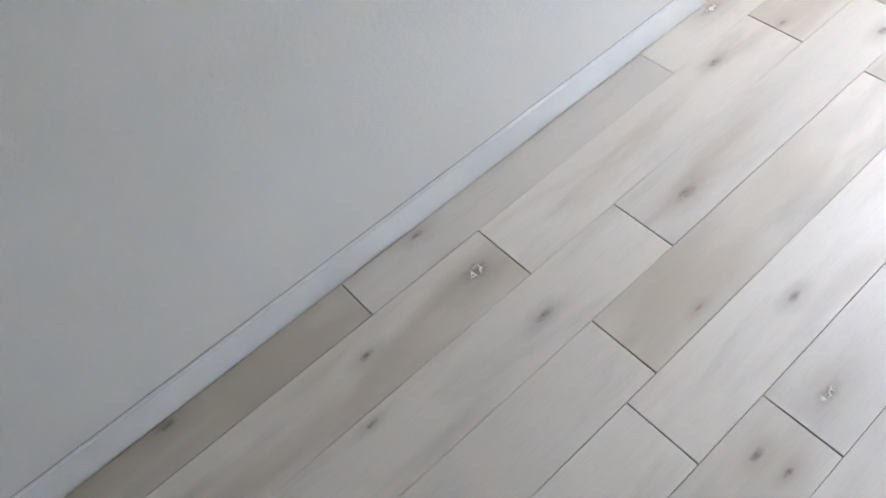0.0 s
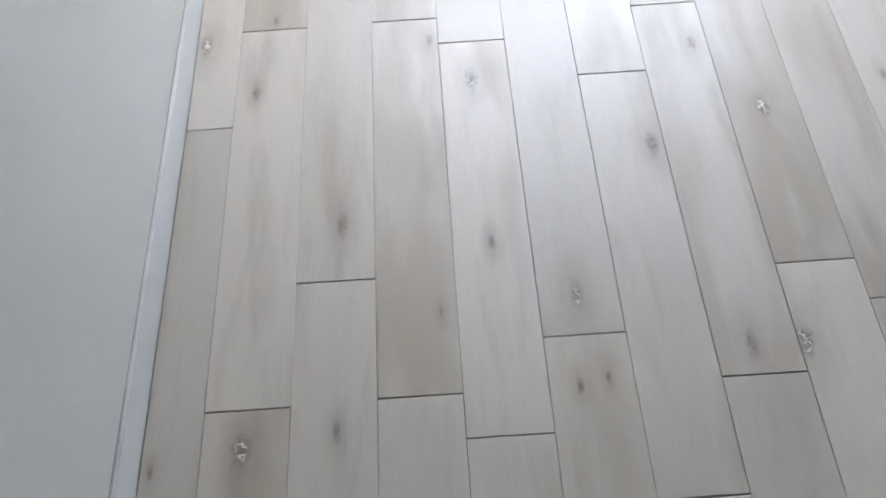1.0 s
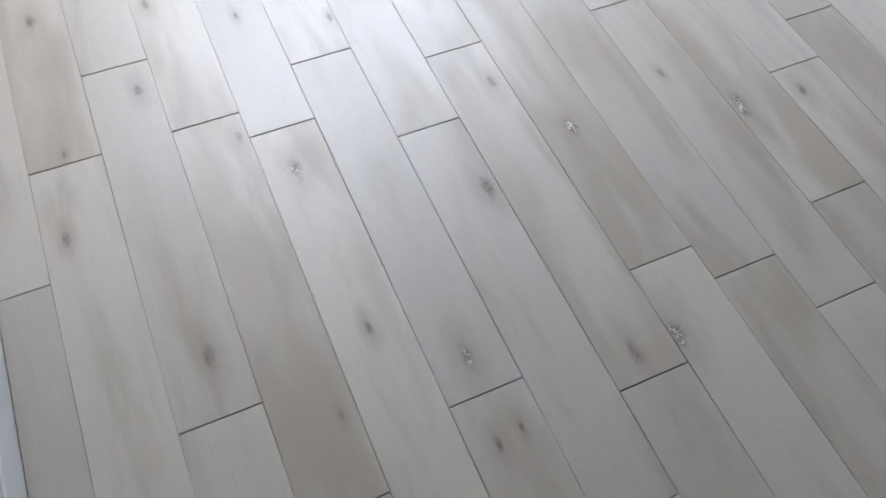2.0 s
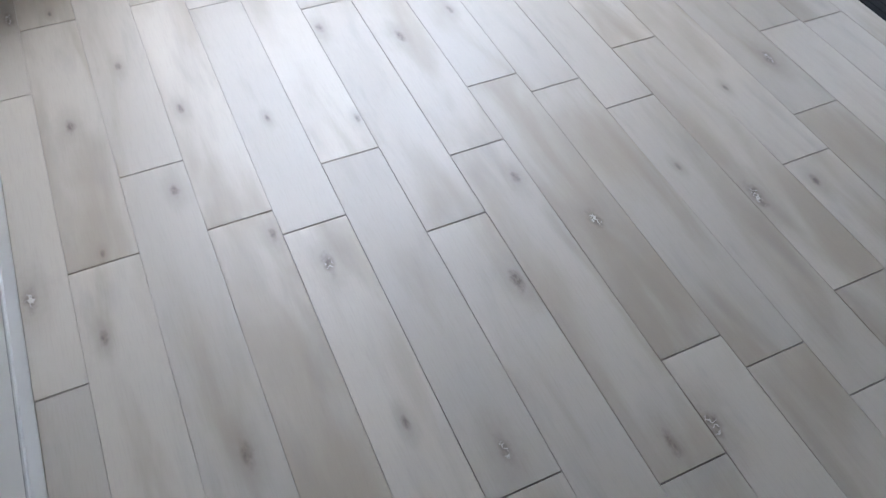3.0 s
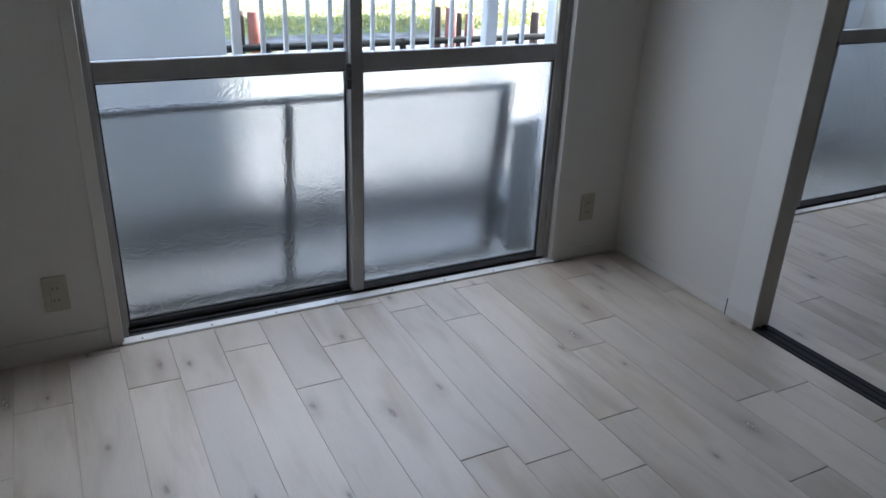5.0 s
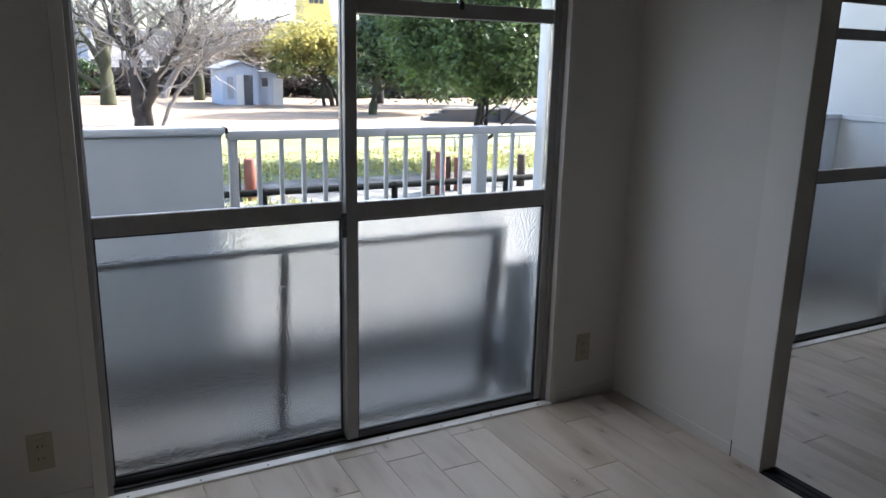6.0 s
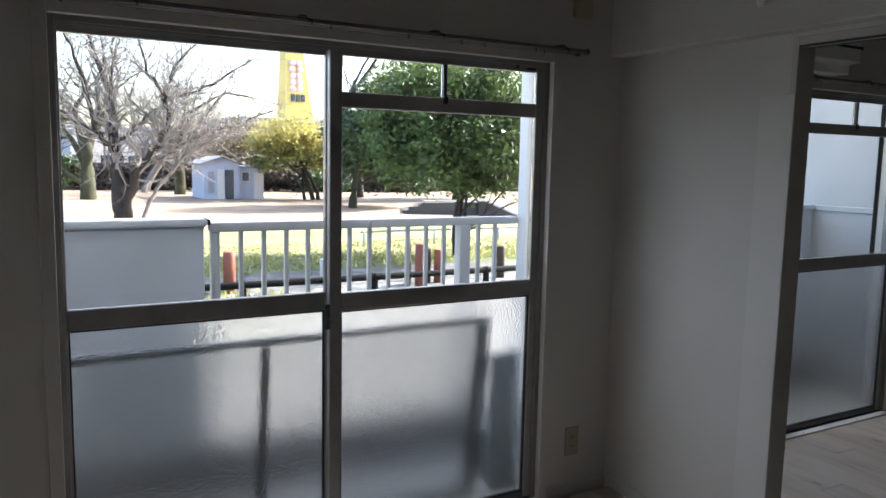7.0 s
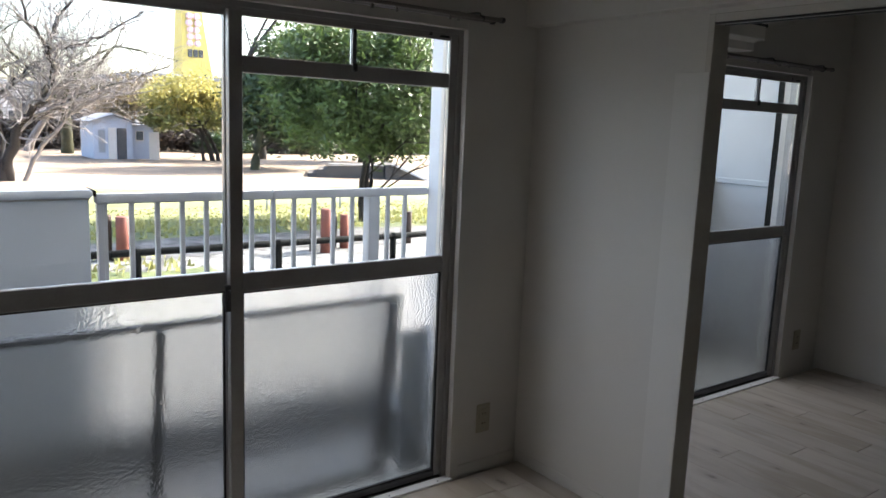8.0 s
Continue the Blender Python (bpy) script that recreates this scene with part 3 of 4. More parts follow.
part("cross_bar", box((-0.010, 3.335, 1.056), (0.018, RY + 0.42, 1.094), 0.004), PARTITION, div)
part("post", box((-0.02, 3.256, -0.06), (0.025, 3.334, 2.52), 0.003), DARKPIPE, div)
part("filler_wall", box((-0.01, YO, -0.06), (0.11, 3.255, 2.52), 0.003), PARTITION, div)

# unseen block added over and beside the rooms, meant to shade the ground before the house
upper = tagged(empty("unseen_upper_block", pose(0, 0, 2.70)), "unseen plain block added over and beside the rooms to cast shade", "building", kind="structure")
part("wall", box((-14, -9, 0), (22, RY + 0.2, 7.6), 0.02), PARAPET, upper)
part("wall", box((-14, -9, -3.8), (-1.64, YO, -0.002), 0.02), PARAPET, upper)
part("wall", box((6.75, -9, -3.8), (22, YO, -0.002), 0.02), PARAPET, upper)

# an insect screen stored on its side, leaning outwards
FRAME_GREY = plain("grey_screen_frame", (0.045, 0.048, 0.051), (0.085, 0.089, 0.093), 0.5, 0.2)
scr = tagged(empty("insect_screen", pose(0.14, 3.168, -0.058, 97.8)), "dark framed insect screen leaning on its side on the balcony", "insect screen")
SL, SH = 1.840, 0.788
part("frame_rail", box((0, 0, 0), (SL, 0.030, 0.022), 0.003), FRAME_GREY, scr)
part("frame_rail", box((0, SH - 0.024, 0), (SL, SH, 0.022), 0.003), FRAME_GREY, scr)
part("frame_end", box((0, 0.030, 0), (0.040, SH - 0.030, 0.022), 0.003), FRAME_GREY, scr)
part("frame_end", box((SL - 0.055, 0.030, 0), (SL, SH - 0.030, 0.022), 0.003), FRAME_GREY, scr)
part("middle_bar", box((0.905, 0.030, 0.002), (0.935, SH - 0.030, 0.020), 0.002), FRAME_GREY, scr)
part("net", box((0.040, 0.030, 0.010), (SL - 0.055, SH - 0.030, 0.0115)), SCREEN, scr)

brd = tagged(empty("board", pose(2.032, 3.12, -0.058, 0, 0, -3)), "grey board standing on end on the balcony", "board")
part("panel", box((0, 0, 0), (0.10, 0.03, 0.60), 0.004), GREYBOARD, brd)
part("edge_strip", box((0.10, -0.006, 0), (0.13, 0.036, 0.61), 0.004), DARKGREY, brd)
bk = tagged(empty("bucket", pose(2.17, 3.30, -0.058)), "dark plastic bucket on the balcony floor", "bucket")
part("tub", tube([(0, 0, 0), (0, 0, 0.02), (0, 0, 0.21), (0, 0, 0.225)], [0.085, 0.095, 0.118, 0.125], 20), DARKGREY, bk)
part("handle", tube([(-0.12, 0, 0.21), (-0.09, 0.0, 0.27), (0, 0, 0.30), (0.09, 0, 0.27), (0.12, 0, 0.21)], [0.005] * 5, 6), STEEL, bk)

# ---- the park outside ----
GZ = -1.10
bm = bmesh.new()
n = 60
for iy in range(n + 1):
    for ix in range(n + 1):
        x, y = -300 + 600 * ix / n, RY + 0.16 + (600 * (iy / n) ** 2)
        bm.verts.new((x, y, GZ + 0.01 * noise.noise(Vector((x * 0.08, y * 0.08, 0))) * min(1, max(0, (y - 20) / 15))))
bm.verts.ensure_lookup_table()
for iy in range(n):
    for ix in range(n):
        a = iy * (n + 1) + ix
        bm.faces.new([bm.verts[k] for k in (a, a + 1, a + n + 2, a + n + 1)])
tagged(part("ground", bm, GROUND), "dry sandy park ground", "ground", kind="structure")


def patch(name, x0, x1, y0, y1, lift, mat, label, seed):
    """A sheet with an uneven outline, a little above the ground."""
    bm = bmesh.new()
    cols, rows = 60, 14
    grid = []
    for iy in range(rows + 1):
        row = []
        for ix in range(cols + 1):
            x = x0 + (x1 - x0) * ix / cols
            f = iy / rows
            e0 = y0 + (0.7 + max(0, y0 - 25) * 0.3) * noise.noise(Vector((x * 0.35, seed, 0)))
            e1 = y1 + 1.6 * noise.noise(Vector((x * 0.25, seed + 9, 0)))
            row.append(bm.verts.new((x, e0 + (e1 - e0) * f, GZ + lift + 0.02 * noise.noise(Vector((x, f * 6, seed))) * math.sin(f * math.pi))))
        grid.append(row)
    for r, s in zip(grid, grid[1:]):
        for k in range(cols):
            bm.faces.new((r[k], r[k + 1], s[k + 1], s[k]))
    return tagged(part(name, bm, mat), label, name, kind="structure")


patch("path", -20, 40, 13.9, 16.4, 0.022, ASPHALT, "grey path along the park with dappled tree shade in its colour", 3.1)
patch("lawn", -20, 40, 15.7, 18.9, 0.026, TURF_DEEP, "darker green lawn by the path", 5.2)
patch("lawn", -20, 40, 18.3, 25.2, 0.031, TURF, "patchy yellow-green winter lawn", 7.7)
patch("leaf_litter", -20, 50, 33.5, 47.0, 0.016, LITTER, "brown fallen leaves over sandy ground", 21.3)
patch("gravel_strip", -20, 40, 4.3, 14.4, 0.012, GRAVEL, "grey gravel along the house", 30.2)
patch("lawn", 1.2, 4.6, 12.4, 13.6, 0.03, TURF_DEEP, "small patch of rough grass before the path", 12.4)

rng = random.Random(11)
verts, faces = [], []
for i in range(9000):
    if i < 6500:
        x, y = rng.uniform(0, 22), rng.uniform(16.6, 20.5)
        h = rng.uniform(0.03, 0.07)
    else:
        x, y = (rng.uniform(1.4, 4.4), rng.uniform(12.4, 13.9)) if i < 6700 else (rng.uniform(0, 22), rng.uniform(15.8, 18.0))
        h = rng.uniform(0.05, 0.16)
    a = rng.uniform(0, math.pi)
    w = rng.uniform(0.02, 0.06)
    k = len(verts)
    z = GZ + 0.02
    verts += [(x - w * math.cos(a), y - w * math.sin(a), z), (x + w * math.cos(a), y + w * math.sin(a), z),
              (x + rng.uniform(-0.05, 0.05), y + rng.uniform(-0.05, 0.05), z + h)]
    faces.append((k, k + 1, k + 2))
me = bpy.data.meshes.new("grass")
me.from_pydata(verts, [], faces)
me.materials.append(BLADE)
tagged(new("grass", me), "tufts of yellow-green winter grass", "grass", kind="stuff")


# posts and the low pipe fence by the path
def bollard(x, y, h, r, mat, label):
    b = tagged(empty("bollard", pose(x, y, GZ)), label, "bollard", group="bollards along the path")
    part("shaft", tube([(0, 0, -0.02), (0, 0, h - 0.02), (0, 0, h)], [r, r, r * 0.86], 14), mat, b)
    return b


for bx, by, h, r in ((3.57, 13.85, 0.75, 0.105), (7.01, 13.17, 0.84, 0.10), (7.58, 13.49, 0.67, 0.085)):
    bollard(bx, by, h, r, REDPOST, "weathered red-brown wooden bollard by the path")
# first three stand for the red bollards' shaded left sides; the last is a post
for bx, by, h, r in ((3.35, 13.95, 0.77, 0.075), (6.84, 13.36, 0.84, 0.065), (7.39, 13.55, 0.69, 0.05), (9.11, 13.56, 0.67, 0.085)):
    bollard(bx, by, h, r, DARKWOOD_SHADE, "dark brown post shape, also standing for red bollards' shaded sides")
bollard(5.38, 14.01, 0.52, 0.07, RAILWHITE, "short white painted post by the path")

fence = tagged(empty("pipe_fence", pose(0, 11.0, GZ)), "low dark pipe fence along the path", "fence")
part("rail", tube([(-6, 0, 0.635), (5, 0, 0.63), (16, 0, 0.635)], [0.05] * 3, 10), DARKPIPE, fence)
for i in range(11):
    fx = -5.02 + i * 2.02
    part("post", tube([(fx, 0, -0.02), (fx, 0, 0.66), (fx, 0, 0.69)], [0.05, 0.05, 0.035], 10), DARKPIPE, fence)

line = tagged(empty("white_fence", pose(0, 19.5, GZ)), "low white rail at the lawn's edge", "fence")
part("rail", tube([(8.5, 0, 0.42), (20, 0, 0.42)], [0.03, 0.03], 8), RAILWHITE, line)
for i in range(6):
    part("post", tube([(8.6 + i * 2.2, 0, -0.02), (8.6 + i * 2.2, 0, 0.45)], [0.035, 0.035], 8), RAILWHITE, line)


# ---- trees ----
def branch(bm, rng, p, d, length, r, depth, tips, droop=0.0, sides=6, spread=0.55, kids=(2, 3)):
    """Grows a limb and its forks; collects the ends."""
    pts, rad = [Vector(p)], [r]
    steps = 4 if depth > 1 else 3
    for i in range(steps):
        d = (d + Vector((rng.gauss(0, 0.11), rng.gauss(0, 0.11), rng.gauss(0.02, 0.08) - droop))).normalized()
        pts.append(pts[-1] + d * (length / steps))
        rad.append(r * (1 - 0.38 * (i + 1) / steps))
    add_tube(bm, pts, rad, sides if depth > 2 else (5 if depth > 1 else 3), cap=False)
    tips.append(pts[-1])
    if depth <= 0:
        return
    for k in range(rng.randint(*kids)):
        at = pts[-1] if k == 0 else pts[rng.randint(1, steps)]
        turn = Vector((rng.gauss(0, 1), rng.gauss(0, 1), rng.gauss(0.12, 0.7))).normalized()
        nd = (d * (1 - spread) + turn * spread).normalized()
        branch(bm, rng, at, nd, length * rng.uniform(0.62, 0.86), rad[-1] * (0.92 if k == 0 else rng.uniform(0.5, 0.75)), depth - 1, tips, droop, sides, spread, kids)


def leaves(rng, centres, count, size, clump):
    """Many small folded leaves round the given centres."""
    verts, faces = [], []
    for i in range(count):
        c = centres[rng.randrange(len(centres))]
        p = Vector(c) + Vector((rng.gauss(0, clump), rng.gauss(0, clump), rng.gauss(0, clump * 0.75)))
        a = Vector((rng.gauss(0, 1), rng.gauss(0, 1), rng.gauss(-0.3, 0.7))).normalized()
        b = a.orthogonal().normalized()
        b = (b * math.cos(i) + a.cross(b) * math.sin(i)).normalized()
        s = size * rng.uniform(0.6, 1.3)
        k = len(verts)
        up = a.cross(b) * s * 0.12
        verts += [p - a * s, p + b * s * 0.42 + up, p + a * s, p - b * s * 0.42 + up]
        faces += [(k, k + 1, k + 2), (k, k + 2, k + 3)]
    me = bpy.data.meshes.new("crown")
    me.from_pydata([tuple(v) for v in verts], [], faces)
    return me


def crown(rng, parent, centres, count, size, clump, mat):
    me = leaves(rng, centres, count, size, clump)
    me.materials.append(mat)
    ob = new("crown", me)
    ob.parent = parent
    return ob


def evergreen(x, y, seed, mid, radii, stems, count, size, label, mat, bark=BARK, clusters=130, clump=0.24):
    """mid and radii: the crown's centre above the base and its half sizes."""
    rng = random.Random(seed)
    t = tagged(empty("tree", pose(x, y, GZ)), label, "tree", group="park trees")
    bm = bmesh.new()
    tips = []
    for sx0, lean, r in stems:
        branch(bm, rng, (sx0, 0, -0.05), Vector((lean, rng.uniform(-0.15, 0.15), 1)).normalized(), mid[2] * 0.62, r, 3, tips, 0.0, 8, 0.45)
    part("trunk", bm, bark, t)
    centres = []
    while len(centres) < clusters:
        v = Vector((rng.uniform(-1, 1), rng.uniform(-1, 1), rng.uniform(-1, 1)))
        if 0.25 < v.length < 1.0:
            f = 1 + 0.22 * noise.noise(v * 2.3 + Vector((seed, 0, 0)))
            centres.append(Vector((mid[0] + v.x * radii[0] * f, mid[1] + v.y * radii[1] * f, mid[2] + v.z * radii[2] * f)))
    crown(rng, t, centres, count, size, clump, mat)
    return t


evergreen(9.92, 16.75, 4, (0.10, 0.1, 3.38), (2.4, 2.1, 1.72), ((0.0, -0.22, 0.085), (0.06, 0.0, 0.075), (-0.04, -0.10, 0.06), (0.10, 0.06, 0.07)), 36000, 0.08,
          "broad dark evergreen tree with several thin trunks", LEAF, clusters=230, clump=0.24)
evergreen(14.5, 34.4, 9, (2.2, 0, 3.5), (3.0, 2.2, 2.5), ((0.0, 0.12, 0.24),), 17000, 0.16, "dense dark evergreen tree across the park", LEAF_DEEP, BARK_MOSS, 130, 0.4)
evergreen(23.5, 40.0, 15, (0.0, 0, 3.8), (3.6, 2.4, 2.8), ((0.0, 0.05, 0.22),), 9000, 0.17, "dense dark evergreen tree across the park", LEAF_DEEP, BARK_MOSS, 120, 0.4)
gold = evergreen(14.9, 41.0, 21, (-1.2, 0, 3.3), (2.5, 2.0, 1.05), ((0.0, -0.3, 0.14), (-0.5, -0.3, 0.10), (0.3, -0.1, 0.12)), 9000, 0.13, "spreading tree with golden leaves over olive ones", LEAF_GOLD, BARK, 120, 0.28)
low = random.Random(77)
crown(low, gold, [Vector((-0.7 + low.uniform(-2.3, 2.5), low.uniform(-1.6, 1.6), low.uniform(1.9, 2.8))) for k in range(60)], 3800, 0.13, 0.28, LEAF_OLIVE)
evergreen(13.6, 52.5, 33, (0.4, 0, 3.0), (3.2, 1.6, 1.6), ((0.0, -0.1, 0.14),), 5000, 0.16, "thin tree with dry brown and olive leaves", LEAF_DRY, BARK, 90, 0.4)


def bare_tree(x, y, seed, stems, depth, label, mat, droop=0.0, spread=0.5):
    rng = random.Random(seed)
    t = tagged(empty("bare_tree", pose(x, y, GZ)), label, "tree", group="bare winter trees")
    for i, (px, pz, lean, length, r, d) in enumerate(stems):
        bm = bmesh.new()
        branch(bm, rng, (px, 0, pz), Vector((lean, rng.uniform(-0.2, 0.2), 1)).normalized(), length, r, d or depth, [], droop, 7, spread, (2, 4))
        part("trunk" if i == 0 else "limb", bm, mat, t)
    return t


def limbed_tree(x, y, seed, limbs, depth, label, mat):
    """A bare tree whose main limbs follow the given bends, each with its own boughs and twigs."""
    rng = random.Random(seed)
    t = tagged(empty("bare_tree", pose(x, y, GZ)), label, "tree", group="bare winter trees")
    for i, (r0, r1, bends) in enumerate(limbs):
        bm, twig = bmesh.new(), bmesh.new()
        yy, drift = 0.0, rng.uniform(-0.35, 0.35)
        pts = []
        for (xa, za), (xb, zb) in zip(bends, bends[1:]):
            for k in range(4):
                f = k / 4
                pts.append(Vector((xa + (xb - xa) * f + rng.gauss(0, 0.04), yy, za + (zb - za) * f + rng.gauss(0, 0.04))))
                yy += drift * 0.12
        pts.append(Vector((bends[-1][0], yy, bends[-1][1])))
        rad = [r0 + (r1 - r0) * k / (len(pts) - 1) for k in range(len(pts))]
        add_tube(bm, pts, rad, 7, cap=False)
        for k in range(6 if i < 2 else 2, len(pts)):
            for q in range(3):
                d = (pts[k] - pts[k - 1]).normalized()
                turn = Vector((rng.gauss(0, 1), rng.gauss(0, 1), rng.gauss(0.35, 0.6))).normalized()
                branch(twig, rng, pts[k], (d * 0.35 + turn * 0.65).normalized(), rng.uniform(0.55, 1.1), rad[k] * rng.uniform(0.18, 0.36) + 0.011, depth, [], 0.0, 5, 0.5, (2, 3))
        limb = part("trunk" if i == 0 else "limb", bm, mat, t)
        part("twigs", twig, TWIG, limb, "fine twigs, coloured pale as in strong light")
    return t


limbed_tree(3.65, 30.0, 2, (
    (0.30, 0.02, ((0.0, -0.05), (-0.03, 1.0), (-0.1, 2.6), (-0.23, 4.7), (-0.7, 5.9), (-1.0, 7.3))),
    (0.21, 0.02, ((0.16, -0.05), (0.24, 0.9), (0.65, 2.1), (1.3, 2.8), (1.6, 3.5), (1.5, 4.4), (0.9, 5.2), (0.4, 6.9))),
    (0.10, 0.02, ((1.5, 4.4), (2.0, 5.6), (3.2, 6.9))),
    (0.09, 0.02, ((1.5, 4.35), (2.4, 4.6), (3.6, 5.2), (4.7, 6.0))),
    (0.12, 0.02, ((0.6, 2.05), (1.6, 2.3), (2.6, 3.0), (3.8, 3.4), (5.8, 4.2))),
    (0.12, 0.02, ((-0.08, 2.5), (-0.7, 3.1), (-1.0, 4.6), (-1.5, 6.0), (-1.7, 7.1))),
    (0.07, 0.02, ((-0.1, 2.7), (0.6, 3.4), (1.2, 4.0), (2.2, 4.3))),
    (0.07, 0.02, ((-0.22, 4.6), (-0.1, 5.6), (0.2, 7.0))),
    (0.08, 0.02, ((-0.5, 3.0), (-1.6, 3.6), (-2.6, 4.6)))), 4, "spreading leafless cherry tree with dark limbs", BARK)
limbed_tree(4.3, 29.8, 8, (
    (0.085, 0.03, ((0.0, -0.05), (0.6, 1.15), (1.5, 2.3), (2.3, 2.9), (3.6, 3.2))),
    (0.06, 0.02, ((1.5, 2.3), (1.8, 3.2), (2.6, 4.2)))), 2, "thin leaning leafless tree", BARK_PALE)
bare_tree(3.6, 43.1, 6, ((0.0, -0.05, -0.05, 3.0, 0.42, 6), (0.0, 2.4, -0.5, 2.2, 0.2, 4), (0.1, 2.6, 0.6, 2.3, 0.2, 4)), 5, "leafless tree with a thick mossy trunk", BARK_MOSS)
bare_tree(9.0, 47.8, 14, ((0.0, -0.05, 0.0, 3.0, 0.36, 6), (0.0, 2.4, 0.6, 2.6, 0.2, 5), (0.0, 2.4, -0.6, 2.6, 0.2, 5)), 5, "grey leafless tree behind the shed", BARK_MOSS)
bare_tree(7.3, 50.0, 25, ((0.0, -0.05, 0.1, 2.4, 0.26, 6), (0.0, 2.0, 0.9, 2.6, 0.15, 5), (0.0, 2.0, -0.7, 2.4, 0.15, 5)), 5, "grey leafless tree far in the park", BARK_PALE)
bare_tree(18.6, 43.0, 41, ((0.0, -0.05, -0.05, 5.5, 0.24, 5),), 5, "tall leafless tree beside the evergreens", BARK)


# bushes along the back
def bush(x, y, w, h, seed, mat, label):
    rng = random.Random(seed)
    t = tagged(empty("bush", pose(x, y, GZ)), label, "bush", group="bushes along the park's edge")
    for k in range(4):
        bm = bmesh.new()
        base = Vector((rng.uniform(-w, w) * 0.4, 0, -0.03))
        add_tube(bm, [base, base + Vector((rng.uniform(-0.2, 0.2), 0.05, h * 0.4)), base + Vector((rng.uniform(-0.4, 0.4), 0.1, h * 0.8))], [0.035, 0.025, 0.012], 6)
        part("stem", bm, BARK, t)
    cs = [Vector((rng.uniform(-w, w), rng.uniform(-0.5, 0.5), rng.uniform(0.15, 1) * h * (1 - 0.3 * rng.random()))) for k in range(40)]
    crown(rng, t, cs, 4200, 0.15, 0.26, mat)


for i, bx in enumerate((-6, -4, -2.4, -0.8, 0.9, 2.3, 3.7, 5.2, 6.6, 8.0, 9.3, 14.9, 16.6, 18.8, 21.2, 24.0, 26.5, 29.5, 33.0, 36.5)):
    bush(bx, 53.5 + (i * 37 % 5) * 0.4 - (4 if bx > 15 else 0), 1.5, (0.8 if bx > 15 else 1.35) + (i * 53 % 7) * 0.12, 50 + i, (LEAF_SHADE, LEAF_DEEP)[i % 4 == 1], "rough thicket at the park's edge, coloured dark as in shade")

fence2 = tagged(empty("park_fence", pose(0, 57.5, GZ)), "dark fence behind the park", "fence")
for i in range(34):
    part("panel", box((-12 + i * 2.0, 0, 0), (-12 + i * 2.0 + 1.94, 0.06, 1.7), 0.01), DARKPIPE, fence2)

# concrete ramp in the park
ramp = tagged(empty("concrete_ramp", pose(15.2, 30.4, GZ, 0, 0, -28.6)), "low grey concrete ramp with stepped sides", "ramp")
part("steps", prism([(0, -0.02), (0, 0.15), (0.40, 0.17), (0.42, 0.32), (0.85, 0.34), (0.88, 0.50), (3.3, 0.55), (3.3, -0.02)], 0, 2.6), RAMP, ramp)
part("slope", prism([(3.34, -0.02), (3.34, 0.62), (3.7, 0.65), (5.2, -0.02)], -0.3, 2.6), RAMP, ramp)
part("edge", prism([(3.6, 0.64), (3.7, 0.70), (5.35, -0.01), (5.2, -0.04)], -0.4, -0.28), PARAPET, ramp)
part("coping", box((0.9, -0.05, 0.552), (3.3, 0.20, 0.60), 0.01), CONCRETE, ramp, "paler top edge")


# ---- shed and far buildings ----
shed = tagged(empty("shed", pose(8.75, 42.3, GZ)), "small blue-grey boarded park shed with a gable roof", "shed")
part("front_wall", prism([(0.45, 0), (0.45, 1.93), (1.4, 2.26), (2.35, 1.93), (2.35, 0)], 0, 3.0), SHEDWALL, shed)
part("wing", box((2.352, 0.25, 0), (3.50, 2.8, 1.74), 0.01), SHEDWALL, shed)
for side in (-1, 1):
    m = pose(1.4, 1.4, 2.31, 0, side * 19.0)
    r = part("roof", box((-0.02 if side > 0 else -1.27, -1.65, -0.03), (1.27 if side > 0 else 0.02, 1.75, 0.03), 0.01), ROOFGREY, shed)
    r.matrix_basis = m
part("wing_roof", box((2.37, 0.05, 1.742), (3.65, 2.9, 1.81), 0.01), ROOFGREY, shed)
d = part("door", box((1.15, -0.05, 0.0), (1.55, 0.02, 1.62), 0.008), BUILDING, shed, "white door leaf")
part("doorway", box((1.58, -0.03, 0.0), (2.05, 0.02, 1.60), 0.004), WINDARK, shed, "dark doorway")
part("doorway", box((0.68, -0.03, 0.35), (1.0, 0.02, 1.50), 0.004), ROOFGREY, shed, "grey panel")
wn2 = part("window", box((2.55, 0.20, 0.95), (2.97, 0.27, 1.5), 0.006), BUILDING, shed)
part("pane", box((2.59, 0.185, 1.0), (2.93, 0.199, 1.46)), WINDARK, wn2)
part("notice_board", box((3.10, -0.30, 0.0), (3.62, -0.24, 1.45), 0.01), BUILDING, shed, "pale notice board")


def building(name, x0, x1, y, depth, h, wall_mat, label, storeys, bays, roof=0.4):
    b = tagged(empty(name, pose(x0, y, GZ)), label, "building", group="buildings beyond the park")
    w = x1 - x0
    part("wall", box((0, 0, 0), (w, depth, h), 0.02), wall_mat, b)
    part("roof", box((-0.3, -0.3, h + 0.002), (w + 0.3, depth + 0.3, h + roof), 0.03), ROOFGREY, b)
    for s in range(storeys):
        for k in range(bays):
            cx = w * (k + 0.5) / bays
            z0 = 0.9 + s * (h - 0.4) / storeys
            fr = part("window", box((cx - w / bays * 0.3, -0.06, z0), (cx + w / bays * 0.3, 0.02, z0 + 1.3), 0.01), BUILDING, b)
            part("pane", box((cx - w / bays * 0.3 + 0.08, -0.075, z0 + 0.08), (cx + w / bays * 0.3 - 0.08, -0.061, z0 + 1.22)), WINDARK, fr)
    return b


building("warehouse", 19.0, 60.0, 72.0, 18.0, 5.6, BUILDING, "long pale low building beyond the park", 1, 9)
